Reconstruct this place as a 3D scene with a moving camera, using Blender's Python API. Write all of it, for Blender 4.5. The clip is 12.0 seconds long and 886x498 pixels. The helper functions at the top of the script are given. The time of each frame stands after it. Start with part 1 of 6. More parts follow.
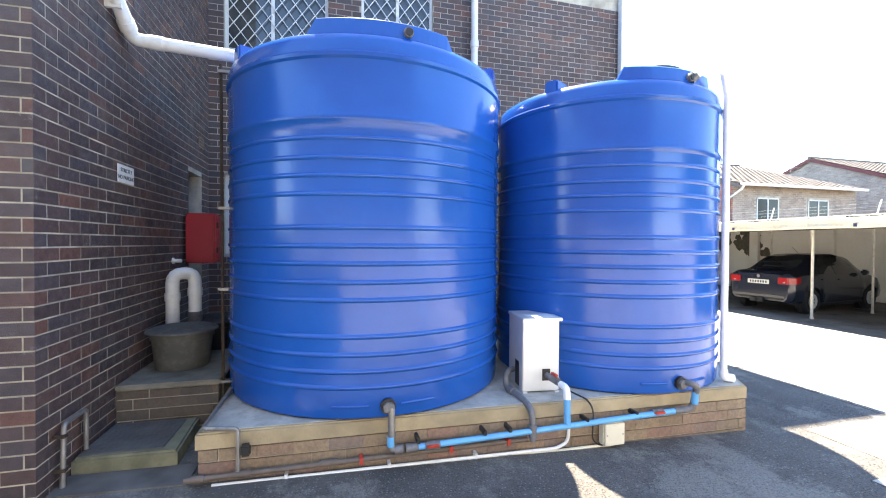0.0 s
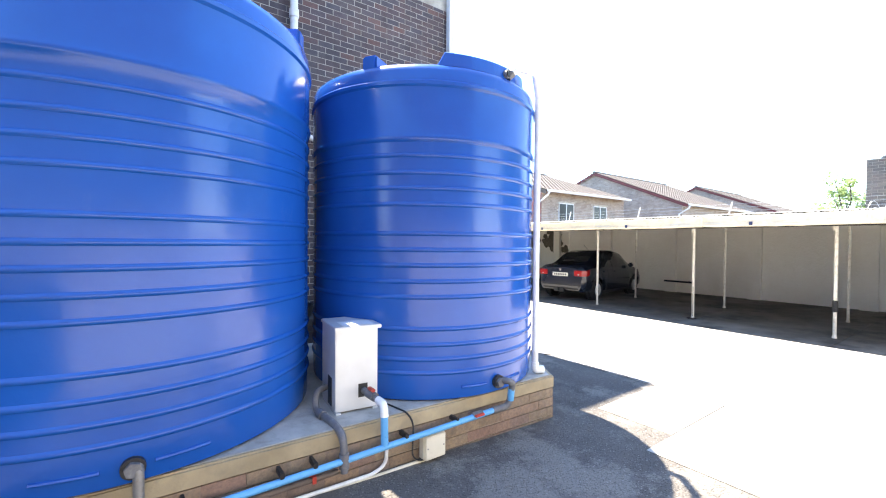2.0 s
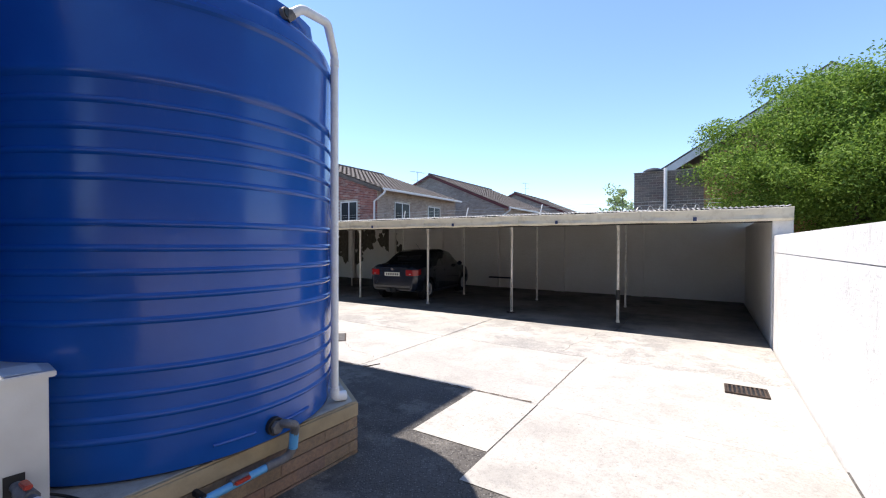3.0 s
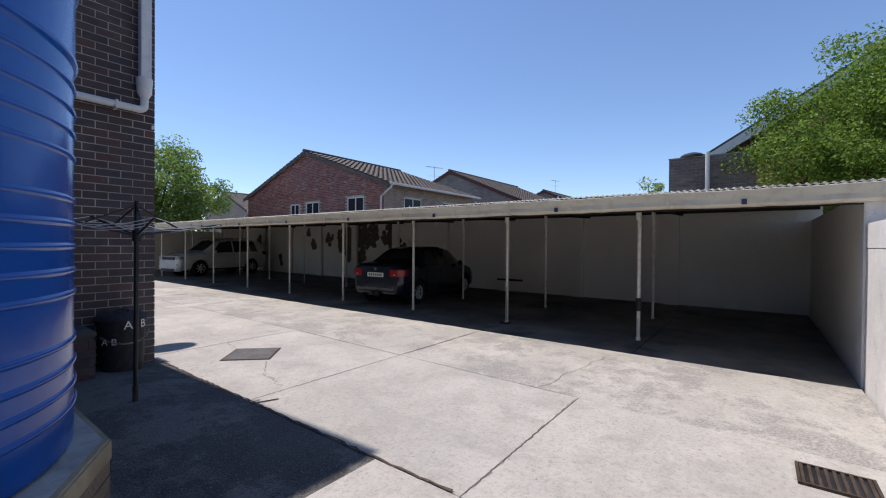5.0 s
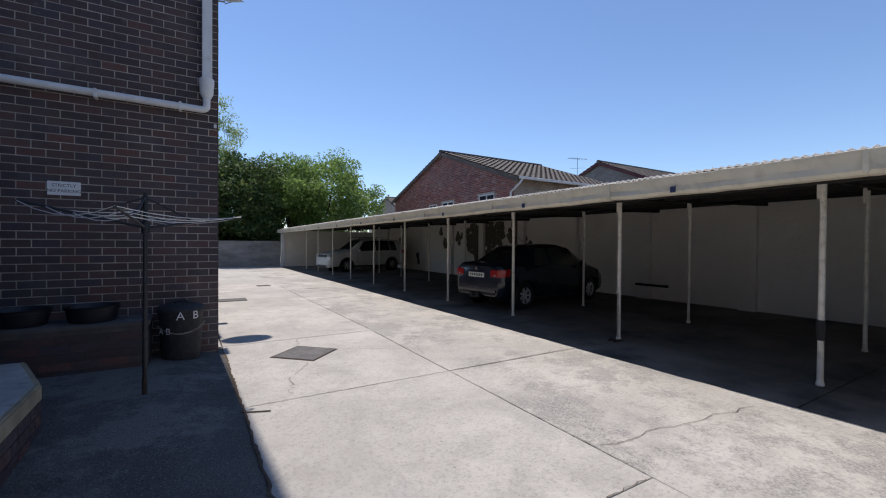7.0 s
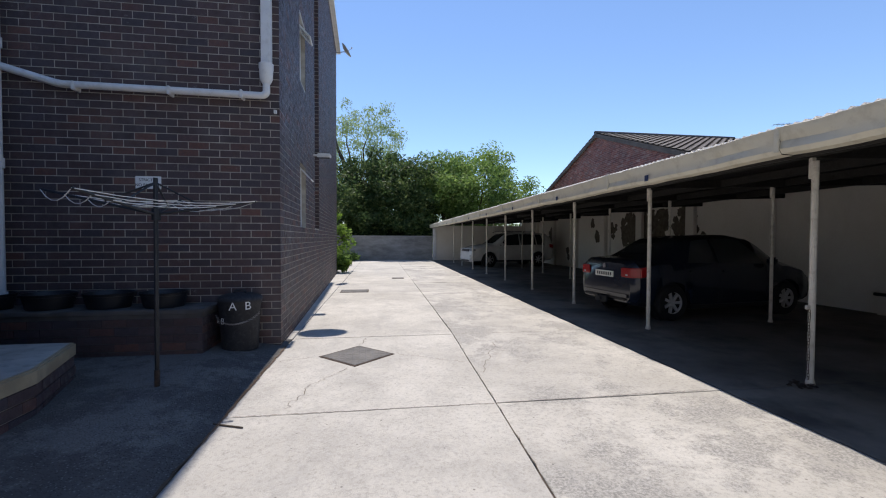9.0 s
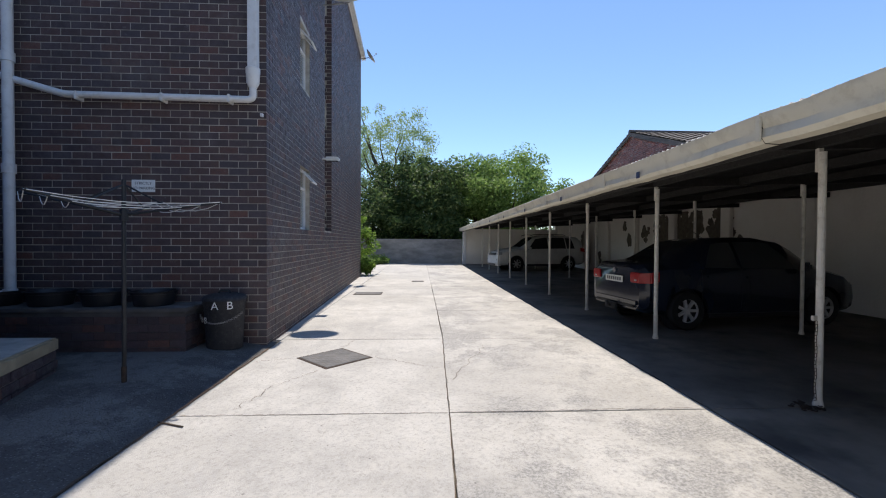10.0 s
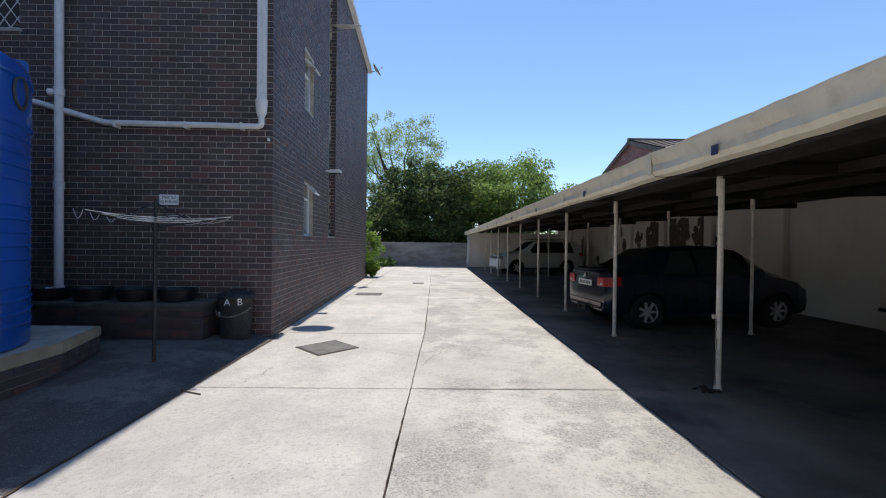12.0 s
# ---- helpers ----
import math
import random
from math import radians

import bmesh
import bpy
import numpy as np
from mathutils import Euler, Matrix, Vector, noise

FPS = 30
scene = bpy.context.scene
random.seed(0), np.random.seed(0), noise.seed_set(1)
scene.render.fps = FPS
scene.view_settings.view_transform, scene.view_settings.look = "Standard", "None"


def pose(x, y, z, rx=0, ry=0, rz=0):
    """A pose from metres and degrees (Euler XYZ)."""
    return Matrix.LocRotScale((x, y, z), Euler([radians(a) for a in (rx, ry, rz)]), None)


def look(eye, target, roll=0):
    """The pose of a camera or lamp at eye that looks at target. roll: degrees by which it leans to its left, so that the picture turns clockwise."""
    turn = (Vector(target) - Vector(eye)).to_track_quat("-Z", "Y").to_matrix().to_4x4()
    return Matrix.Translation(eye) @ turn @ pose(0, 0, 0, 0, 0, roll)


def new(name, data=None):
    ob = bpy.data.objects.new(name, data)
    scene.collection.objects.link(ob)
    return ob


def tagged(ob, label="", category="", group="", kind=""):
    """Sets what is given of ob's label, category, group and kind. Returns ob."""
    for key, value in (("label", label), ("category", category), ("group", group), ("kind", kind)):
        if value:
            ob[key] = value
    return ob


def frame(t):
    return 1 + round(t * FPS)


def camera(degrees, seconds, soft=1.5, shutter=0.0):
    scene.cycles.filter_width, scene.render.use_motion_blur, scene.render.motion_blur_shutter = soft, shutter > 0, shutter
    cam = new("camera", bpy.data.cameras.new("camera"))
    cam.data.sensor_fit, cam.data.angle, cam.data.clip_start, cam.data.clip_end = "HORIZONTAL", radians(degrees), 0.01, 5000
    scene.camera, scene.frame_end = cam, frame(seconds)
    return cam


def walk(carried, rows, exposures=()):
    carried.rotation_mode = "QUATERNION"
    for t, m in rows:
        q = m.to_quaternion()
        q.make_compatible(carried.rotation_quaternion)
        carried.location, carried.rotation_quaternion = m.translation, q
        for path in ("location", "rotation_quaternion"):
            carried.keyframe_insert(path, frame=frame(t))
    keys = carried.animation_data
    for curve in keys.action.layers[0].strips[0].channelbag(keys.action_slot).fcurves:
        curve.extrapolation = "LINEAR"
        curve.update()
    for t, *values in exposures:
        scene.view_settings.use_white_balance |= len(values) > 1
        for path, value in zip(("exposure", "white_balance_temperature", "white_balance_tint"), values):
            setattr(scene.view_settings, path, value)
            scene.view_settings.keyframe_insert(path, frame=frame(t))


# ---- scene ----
cam = camera(93.4, 12.0, soft=1.1)
ROWS = [
    (0.0, (-0.094, -0.33, 1.621), (0.416, 1.604, 1.593), 0.3),
    (0.5, (-0.064, -0.314, 1.611), (0.464, 1.615, 1.583), 0.3),
    (1.0, (0.01, -0.256, 1.592), (0.631, 1.645, 1.565), 0.3),
    (1.5, (0.126, -0.106, 1.587), (0.97, 1.706, 1.561), 0.3),
    (2.0, (0.305, 0.026, 1.614), (1.489, 1.638, 1.58), 0.5),
    (2.5, (0.669, 0.183, 1.621), (2.17, 1.505, 1.588), 0.4),
    (3.0, (1.133, 0.3, 1.582), (2.821, 1.373, 1.554), 0.2),
    (3.2, (1.362, 0.357, 1.563), (3.075, 1.389, 1.534), 0.3),
    (4.8, (2.977, 0.377, 1.469), (4.606, 1.538, 1.448), 0.5),
    (5.0, (3.161, 0.347, 1.456), (4.755, 1.554, 1.434), 0.5),
    (5.5, (3.599, 0.317, 1.425), (5.091, 1.649, 1.405), 0.5),
    (6.0, (4.028, 0.251, 1.411), (5.384, 1.721, 1.392), 0.4),
    (6.5, (4.397, 0.191, 1.399), (5.618, 1.775, 1.376), 0.5),
    (7.0, (4.804, 0.24, 1.389), (5.845, 1.947, 1.363), 0.4),
    (7.5, (5.259, 0.301, 1.362), (6.044, 2.14, 1.329), 0.3),
    (9.3, (6.631, 0.973, 1.303), (6.843, 2.961, 1.255), 0.3),
    (9.5, (6.806, 0.997, 1.295), (6.964, 2.991, 1.252), 0.4),
    (10.0, (7.108, 0.966, 1.287), (7.203, 2.964, 1.254), 0.3),
    (10.5, (7.297, 0.741, 1.297), (7.391, 2.738, 1.269), 0.6),
    (11.0, (7.422, 0.515, 1.326), (7.484, 2.514, 1.305), 0.6),
    (11.5, (7.513, 0.27, 1.356), (7.56, 2.27, 1.336), 0.6),
    (12.0, (7.548, 0.151, 1.364), (7.582, 2.15, 1.341), 0.7),
]
EXPOSURES = [(0.0, 2.9, 7600, 9), (1.0, 3.1, 7600, 9), (1.5, 3.14, 7600, 9), (2.0, 2.75, 7300, 11), (2.5, 1.85, 6700, 14), (3.0, 0.92, 6700, 14), (4.0, 0.45, 6650, 15), (5.0, 0.1, 6600, 16), (5.5, 0.05, 6600, 16), (8.0, 0.1, 6600, 14), (9.5, 0.39, 6600, 13), (10.5, 0.43, 6600, 12), (11.2, 0.38, 6600, 12), (12.0, 0.34, 6600, 12)]
walk(cam, [(t, look(eye, target, roll)) for t, eye, target, roll in ROWS], EXPOSURES)

# ---- light: high summer sun from the far end of the yard, clear sky ----
SUN_DIR = Vector((0.14, -3.75, -8.6)).normalized()
sun = new("sun", bpy.data.lights.new("sun", "SUN"))
sun.data.energy, sun.data.angle, sun.data.color = 4.6, radians(0.53), (1.0, 0.95, 0.88)
sun.matrix_world = look((0, 40, 60), Vector((0, 40, 60)) + SUN_DIR)
world = bpy.data.worlds.new("world")
scene.world = world
world.use_nodes = True
wn = world.node_tree
sky = wn.nodes.new("ShaderNodeTexSky")
sky.sky_type, sky.sun_disc = "NISHITA", False
sky.sun_elevation = math.asin(-SUN_DIR.z)
sky.sun_rotation = math.atan2(-SUN_DIR.x, -SUN_DIR.y)
sky.air_density, sky.dust_density, sky.ozone_density, sky.altitude = 1.0, 0.0, 6.0, 20
wn.links.new(sky.outputs[0], wn.nodes["Background"].inputs[0])
wn.nodes["Background"].inputs[1].default_value = 0.15


# ---- materials ----
class Mat:
    """A node material under construction."""

    def __init__(self, name, rough=0.6, metal=0.0, spec=0.5):
        self.m = bpy.data.materials.new(name)
        self.m.use_nodes = True
        self.t = self.m.node_tree
        self.b = self.t.nodes["Principled BSDF"]
        self.b.inputs["Roughness"].default_value = rough
        self.b.inputs["Metallic"].default_value = metal
        self.b.inputs["Specular IOR Level"].default_value = spec
        self.geo = None

    def node(self, kind, **kw):
        n = self.t.nodes.new(kind)
        for k, v in kw.items():
            n.inputs[k].default_value = v
        return n

    def link(self, a, b):
        self.t.links.new(a, b)

    def pos(self, scale=(1, 1, 1)):
        if self.geo is None:
            self.geo = self.node("ShaderNodeNewGeometry")
        mp = self.node("ShaderNodeMapping")
        mp.inputs["Scale"].default_value = scale
        self.link(self.geo.outputs["Position"], mp.inputs[0])
        return mp.outputs[0]

    def noise(self, scale, detail=4, rough=0.55, stretch=(1, 1, 1), lo=0.35, hi=0.65):
        n = self.node("ShaderNodeTexNoise", Scale=scale, Detail=detail, Roughness=rough)
        self.link(self.pos(stretch), n.inputs["Vector"])
        r = self.node("ShaderNodeMapRange")
        r.inputs["From Min"].default_value, r.inputs["From Max"].default_value = lo, hi
        self.link(n.outputs["Fac"], r.inputs["Value"])
        return r.outputs[0]

    def spots(self, scale, size=0.2, edge=0.06):
        v = self.node("ShaderNodeTexVoronoi", Scale=scale)
        self.link(self.pos(), v.inputs["Vector"])
        r = self.node("ShaderNodeMapRange")
        r.inputs["From Min"].default_value, r.inputs["From Max"].default_value = size, size - edge
        self.link(v.outputs["Distance"], r.inputs["Value"])
        return r.outputs[0]

    def scaled(self, fac, k):
        n = self.t.nodes.new("ShaderNodeMath")
        n.operation = "MULTIPLY"
        self.link(fac, n.inputs[0])
        n.inputs[1].default_value = k
        return n.outputs[0]

    def mix(self, fac, a, b):
        n = self.t.nodes.new("ShaderNodeMix")
        n.data_type = "RGBA"
        for s, v in ((n.inputs[6], a), (n.inputs[7], b)):
            if isinstance(v, tuple):
                s.default_value = (*v, 1)
            else:
                self.link(v, s)
        if isinstance(fac, float):
            n.inputs[0].default_value = fac
        else:
            self.link(fac, n.inputs[0])
        return n.outputs[2]

    def ramp(self, fac, *stops):
        n = self.t.nodes.new("ShaderNodeValToRGB")
        e = n.color_ramp.elements
        while len(e) < len(stops):
            e.new(0.5)
        for el, (p, c) in zip(e, stops):
            el.position, el.color = p, (*c, 1)
        self.link(fac, n.inputs[0])
        return n.outputs[0]

    def color(self, c):
        if isinstance(c, tuple):
            self.b.inputs["Base Color"].default_value = (*c, 1)
        else:
            self.link(c, self.b.inputs["Base Color"])
        return self

    def rough(self, fac, lo, hi):
        r = self.node("ShaderNodeMapRange")
        r.inputs["To Min"].default_value, r.inputs["To Max"].default_value = lo, hi
        self.link(fac, r.inputs["Value"])
        self.link(r.outputs[0], self.b.inputs["Roughness"])
        return self

    def bump(self, fac, strength=0.3, dist=0.01):
        n = self.node("ShaderNodeBump", Strength=strength, Distance=dist)
        self.link(fac, n.inputs["Height"])
        self.link(n.outputs[0], self.b.inputs["Normal"])
        return self


def simple(name, c, rough=0.5, metal=0.0, var=0.15, scale=6.0, bump=0.05, spec=0.5, dirt=None):
    """Paint, plastic or metal with a little cloudiness, grain and dirt."""
    m = Mat(name, rough, metal, spec)
    dark = tuple(v * (1 - var) for v in c)
    col = m.mix(m.noise(scale), dark, c)
    if dirt:
        col = m.mix(m.scaled(m.noise(scale * 2.3, 6, 0.7, lo=0.5, hi=0.75), 0.55), col, dirt)
    m.color(col)
    grain = m.noise(scale * 25, 3)
    m.rough(m.noise(scale * 4), max(0.05, rough - 0.08), min(1, rough + 0.1))
    if bump:
        m.bump(grain, bump, 0.003)
    return m.m


def brick_mat(name, source, stops, stain=(0.30, 0.28, 0.26), amount=0.25):
    m = Mat(name, 0.62, 0, 0.4)
    if source == "object":
        r = m.node("ShaderNodeObjectInfo").outputs["Random"]
    else:
        m.pos()
        r = m.geo.outputs["Random Per Island"]
    col = m.ramp(r, *stops)
    col = m.mix(m.scaled(m.noise(38, 5, 0.7), 0.45), col, (0.055, 0.05, 0.055))
    col = m.mix(m.scaled(m.noise(0.7, 8, 0.75, lo=0.48, hi=0.66), 0.45), col, (0.05, 0.046, 0.052))
    col = m.mix(m.scaled(m.noise(2.7, 9, 0.85, lo=0.62, hi=0.70), 0.6), col, (0.42, 0.41, 0.40))
    col = m.mix(m.scaled(m.noise(1.1, 5, 0.7, lo=0.52, hi=0.8), amount), col, stain)
    m.color(col)
    m.rough(m.noise(14), 0.42, 0.75)
    m.bump(m.noise(95, 5, 0.7), 0.55, 0.006)
    return m.m


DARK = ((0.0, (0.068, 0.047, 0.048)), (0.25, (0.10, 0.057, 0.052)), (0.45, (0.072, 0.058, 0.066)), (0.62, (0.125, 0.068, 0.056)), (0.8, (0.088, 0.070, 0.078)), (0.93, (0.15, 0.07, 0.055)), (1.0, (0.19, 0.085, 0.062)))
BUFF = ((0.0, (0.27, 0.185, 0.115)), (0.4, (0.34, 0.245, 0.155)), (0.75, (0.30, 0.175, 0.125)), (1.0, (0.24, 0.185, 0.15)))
RED = ((0.0, (0.20, 0.06, 0.05)), (0.35, (0.34, 0.105, 0.075)), (0.7, (0.42, 0.17, 0.13)), (0.9, (0.24, 0.11, 0.10)), (1.0, (0.50, 0.34, 0.29)))
PALE = ((0.0, (0.42, 0.32, 0.25)), (0.5, (0.52, 0.42, 0.34)), (1.0, (0.36, 0.27, 0.22)))
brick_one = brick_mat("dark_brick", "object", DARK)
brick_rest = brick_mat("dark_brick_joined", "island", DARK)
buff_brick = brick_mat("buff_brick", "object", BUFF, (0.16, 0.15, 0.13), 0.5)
step_brick = brick_mat("step_brick", "object", ((0.0, (0.14, 0.11, 0.085)), (0.5, (0.18, 0.14, 0.11)), (1.0, (0.12, 0.11, 0.10))), (0.12, 0.13, 0.08), 0.5)
red_brick = brick_mat("red_brick", "island", RED, (0.5, 0.42, 0.38), 0.2)
pale_brick = brick_mat("pale_brick", "island", PALE, (0.6, 0.55, 0.5), 0.2)
grey_brick = brick_mat("grey_brick", "island", ((0.0, (0.14, 0.12, 0.10)), (0.6, (0.22, 0.19, 0.16)), (1.0, (0.17, 0.12, 0.10))))

m = Mat("mortar", 0.9)
c = m.mix(m.noise(4, 6), (0.34, 0.305, 0.25), (0.58, 0.53, 0.44))
m.color(m.mix(m.scaled(m.noise(0.9, 7, 0.75, lo=0.50, hi=0.66), 0.6), c, (0.16, 0.14, 0.12)))
m.bump(m.noise(120, 4), 0.5, 0.004)
mortar = m.m



def drive_mat(name, worn_by):
    """Cast concrete; where it is worn the aggregate shows."""
    m = Mat(name, 0.85)
    c = m.mix(m.noise(0.5, 7, 0.7, lo=0.36, hi=0.64), (0.39, 0.37, 0.33), (0.545, 0.52, 0.47))
    c = m.mix(m.scaled(m.noise(2.2, 8, 0.78, lo=0.50, hi=0.68), 0.6), c, (0.285, 0.272, 0.245))
    c = m.mix(m.scaled(m.noise(34, 6, 0.85, lo=0.50, hi=0.64), 0.6), c, (0.18, 0.172, 0.155))
    streak = m.noise(0.9, 8, 0.75, (1.0, 0.3, 1.0), 0.54, 0.66)
    c = m.mix(m.scaled(streak, 0.5), c, (0.29, 0.28, 0.26))
    grit = m.mix(m.noise(55, 4, 0.8, lo=0.40, hi=0.60), (0.14, 0.135, 0.125), (0.40, 0.385, 0.355))
    c = m.mix(m.scaled(m.noise(0.75, 10, 0.84, lo=0.49, hi=0.55), worn_by), c, grit)
    c = m.mix(m.scaled(m.spots(7.0, 0.06, 0.02), 0.85), c, (0.12, 0.11, 0.10))
    obr = m.node("ShaderNodeObjectInfo").outputs["Random"]
    c = m.mix(m.scaled(obr, 0.25), c, (0.35, 0.34, 0.32))
    m.color(c)
    m.bump(m.noise(140, 5, 0.75), 0.5, 0.006)
    return m.m


concrete = drive_mat("drive_concrete", 0.25)
concrete_worn = drive_mat("worn_drive_concrete", 0.8)

m = Mat("yard_aggregate", 0.9)
c = m.mix(m.noise(0.9, 6, 0.7), (0.062, 0.056, 0.050), (0.11, 0.10, 0.088))
c = m.mix(m.scaled(m.noise(0.8, 9, 0.78, lo=0.49, hi=0.56), 0.75), c, (0.20, 0.185, 0.162))
c = m.mix(m.scaled(m.noise(0.55, 8, 0.7, lo=0.52, hi=0.6), 0.6), c, (0.04, 0.037, 0.034))
c = m.mix(m.scaled(m.spots(40, 0.26, 0.08), 0.5), c, (0.27, 0.26, 0.24))
c = m.mix(m.scaled(m.noise(60, 5, 0.8, lo=0.45, hi=0.7), 0.6), c, (0.045, 0.045, 0.045))
m.color(c)
m.bump(m.spots(60, 0.4, 0.3), 0.9, 0.012)
aggregate = m.m

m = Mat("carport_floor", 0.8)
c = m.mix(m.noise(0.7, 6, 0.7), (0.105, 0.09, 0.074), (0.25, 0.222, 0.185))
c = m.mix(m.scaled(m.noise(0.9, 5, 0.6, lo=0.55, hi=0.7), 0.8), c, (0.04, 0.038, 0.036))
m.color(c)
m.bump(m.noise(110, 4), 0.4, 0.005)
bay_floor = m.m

m = Mat("soil_ground", 0.95)
m.color(m.mix(m.noise(0.6, 6), (0.10, 0.09, 0.07), (0.17, 0.15, 0.12)))
soil = m.m

m = Mat("cream_wall_paint", 0.8)
c = m.mix(m.noise(0.8, 6, 0.7), (0.80, 0.75, 0.67), (0.86, 0.82, 0.75))
c = m.mix(m.scaled(m.noise(0.5, 6, 0.75, (1, 1, 0.3), 0.52, 0.78), 0.3), c, (0.50, 0.45, 0.38))
m.color(c)
m.bump(m.noise(16, 6, 0.7), 0.35, 0.02)
cream_wall = m.m

m = Mat("white_wall_paint", 0.8)
c = m.mix(m.noise(2.0, 6, 0.7), (0.68, 0.67, 0.65), (0.82, 0.81, 0.79))
c = m.mix(m.scaled(m.noise(5, 7, 0.8, (1, 1, 0.5), 0.56, 0.75), 0.6), c, (0.33, 0.32, 0.30))
m.color(c)
m.bump(m.noise(26, 6, 0.7), 0.4, 0.012)
white_wall = m.m

m = Mat("old_cement_wall", 0.9)
c = m.mix(m.noise(0.8, 6, 0.7, (1, 1, 2.5)), (0.16, 0.155, 0.145), (0.34, 0.33, 0.31))
m.color(c)
m.bump(m.noise(20, 6), 0.4, 0.01)
cement = m.m

m = Mat("tank_plastic", 0.3, 0, 0.5)
c = m.mix(m.noise(0.7, 4), (0.003, 0.064, 0.31), (0.006, 0.094, 0.41))
c = m.mix(m.scaled(m.noise(3.5, 7, 0.75, (1, 1, 0.35), 0.6, 0.8), 0.14), c, (0.10, 0.17, 0.40))
m.color(c)
m.rough(m.noise(2.5, 5, 0.6), 0.16, 0.25)
m.bump(m.noise(9, 3), 0.06, 0.01)
tank_blue = m.m

cast_concrete = simple("plinth_concrete", (0.50, 0.47, 0.41), 0.85, 0, 0.3, 5, 0.4, dirt=(0.16, 0.15, 0.13))
slab_edge = simple("slab_edge_cement", (0.40, 0.32, 0.20), 0.85, 0, 0.35, 4, 0.4, dirt=(0.2, 0.17, 0.12))
cream_paint = simple("cream_gutter_paint", (0.68, 0.63, 0.50), 0.55, 0, 0.12, 2.5, 0.1, dirt=(0.35, 0.29, 0.2))
cream_post = simple("cream_post_paint", (0.76, 0.72, 0.63), 0.55, 0, 0.15, 5, 0.1, dirt=(0.24, 0.18, 0.12))
white_paint = simple("white_gloss_paint", (0.74, 0.74, 0.73), 0.4, 0, 0.08, 4, 0.05, dirt=(0.42, 0.40, 0.36))
white_pvc = simple("white_pvc", (0.76, 0.77, 0.77), 0.35, 0, 0.06, 5, 0.03, dirt=(0.5, 0.48, 0.44))
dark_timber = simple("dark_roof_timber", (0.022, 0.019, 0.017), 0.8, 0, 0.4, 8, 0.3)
# underside of the roof sheet: stains, plus its shade put into the base colour
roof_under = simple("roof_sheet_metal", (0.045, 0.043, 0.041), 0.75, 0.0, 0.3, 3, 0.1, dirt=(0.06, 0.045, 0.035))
rust = simple("rusty_iron", (0.075, 0.05, 0.036), 0.85, 0.2, 0.5, 20, 0.4)
galv = simple("galvanised_sheet", (0.66, 0.67, 0.67), 0.42, 0.4, 0.12, 5, 0.05)
galv_pipe = simple("galvanised_pipe", (0.33, 0.32, 0.31), 0.5, 0.7, 0.3, 15, 0.15, dirt=(0.18, 0.13, 0.09))
blue_pvc = simple("blue_pvc", (0.10, 0.36, 0.66), 0.35, 0, 0.1, 8, 0.03)
grey_pvc = simple("grey_pvc", (0.13, 0.13, 0.14), 0.5, 0, 0.25, 12, 0.1, dirt=(0.3, 0.29, 0.27))
brown_pipe = simple("weathered_brown_pipe", (0.15, 0.115, 0.095), 0.6, 0.1, 0.35, 14, 0.15)
red_plastic = simple("red_plastic", (0.5, 0.05, 0.03), 0.4, 0, 0.2, 20, 0.05)
red_enamel = simple("red_enamel", (0.42, 0.02, 0.035), 0.4, 0, 0.12, 4, 0.08)
black_rubber = simple("black_rubber", (0.022, 0.022, 0.024), 0.7, 0, 0.3, 10, 0.1, dirt=(0.08, 0.075, 0.07))
black_plastic = simple("black_plastic", (0.018, 0.018, 0.02), 0.45, 0, 0.3, 8, 0.05)
tub_grey = simple("grey_tub_plastic", (0.085, 0.085, 0.08), 0.65, 0, 0.3, 6, 0.1, dirt=(0.2, 0.19, 0.17))
chequer = simple("steel_cover", (0.12, 0.115, 0.11), 0.7, 0.1, 0.35, 6, 0.2, dirt=(0.11, 0.09, 0.07))
mossy = simple("mossy_cement", (0.24, 0.23, 0.15), 0.9, 0, 0.4, 7, 0.5, dirt=(0.10, 0.11, 0.05))
step_cement = simple("stained_step_cement", (0.22, 0.205, 0.17), 0.9, 0, 0.4, 6, 0.5, dirt=(0.09, 0.09, 0.06))
sign_white = simple("sign_white", (0.8, 0.8, 0.78), 0.4, 0, 0.05, 10, 0.02)
ink = simple("sign_ink", (0.03, 0.03, 0.035), 0.5, 0, 0.1, 10, 0)
blue_ink = simple("blue_plate", (0.03, 0.045, 0.11), 0.5, 0, 0.2, 20, 0.02)
timber_door = simple("brown_door_timber", (0.13, 0.05, 0.03), 0.5, 0, 0.3, 9, 0.2)
curtain = simple("net_curtain", (0.70, 0.70, 0.68), 0.9, 0, 0.2, 6, 0.2)
room_dark = simple("dark_room", (0.05, 0.05, 0.05), 0.9, 0, 0.3, 3, 0)
tile_grey = simple("concrete_roof_tile", (0.115, 0.10, 0.09), 0.8, 0, 0.35, 3, 0.3, dirt=(0.10, 0.09, 0.07))
maroon = simple("maroon_barge_board", (0.14, 0.03, 0.03), 0.6, 0, 0.3, 3, 0.1)
orange_wall = simple("orange_plaster", (0.5, 0.25, 0.13), 0.8, 0, 0.2, 3, 0.2)
# kept dark so the added blocker wall throws little light back
blocker_dark = simple("weathered_plaster", (0.13, 0.12, 0.11), 0.85, 0, 0.35, 0.8, 0.3)
dark_cement = simple("dirty_dark_cement", (0.13, 0.12, 0.11), 0.9, 0, 0.4, 6, 0.4)
bare_patch = simple("bare_render", (0.16, 0.135, 0.10), 0.9, 0, 0.45, 9, 0.5)
bark = simple("bark", (0.10, 0.075, 0.055), 0.9, 0, 0.4, 12, 0.6)
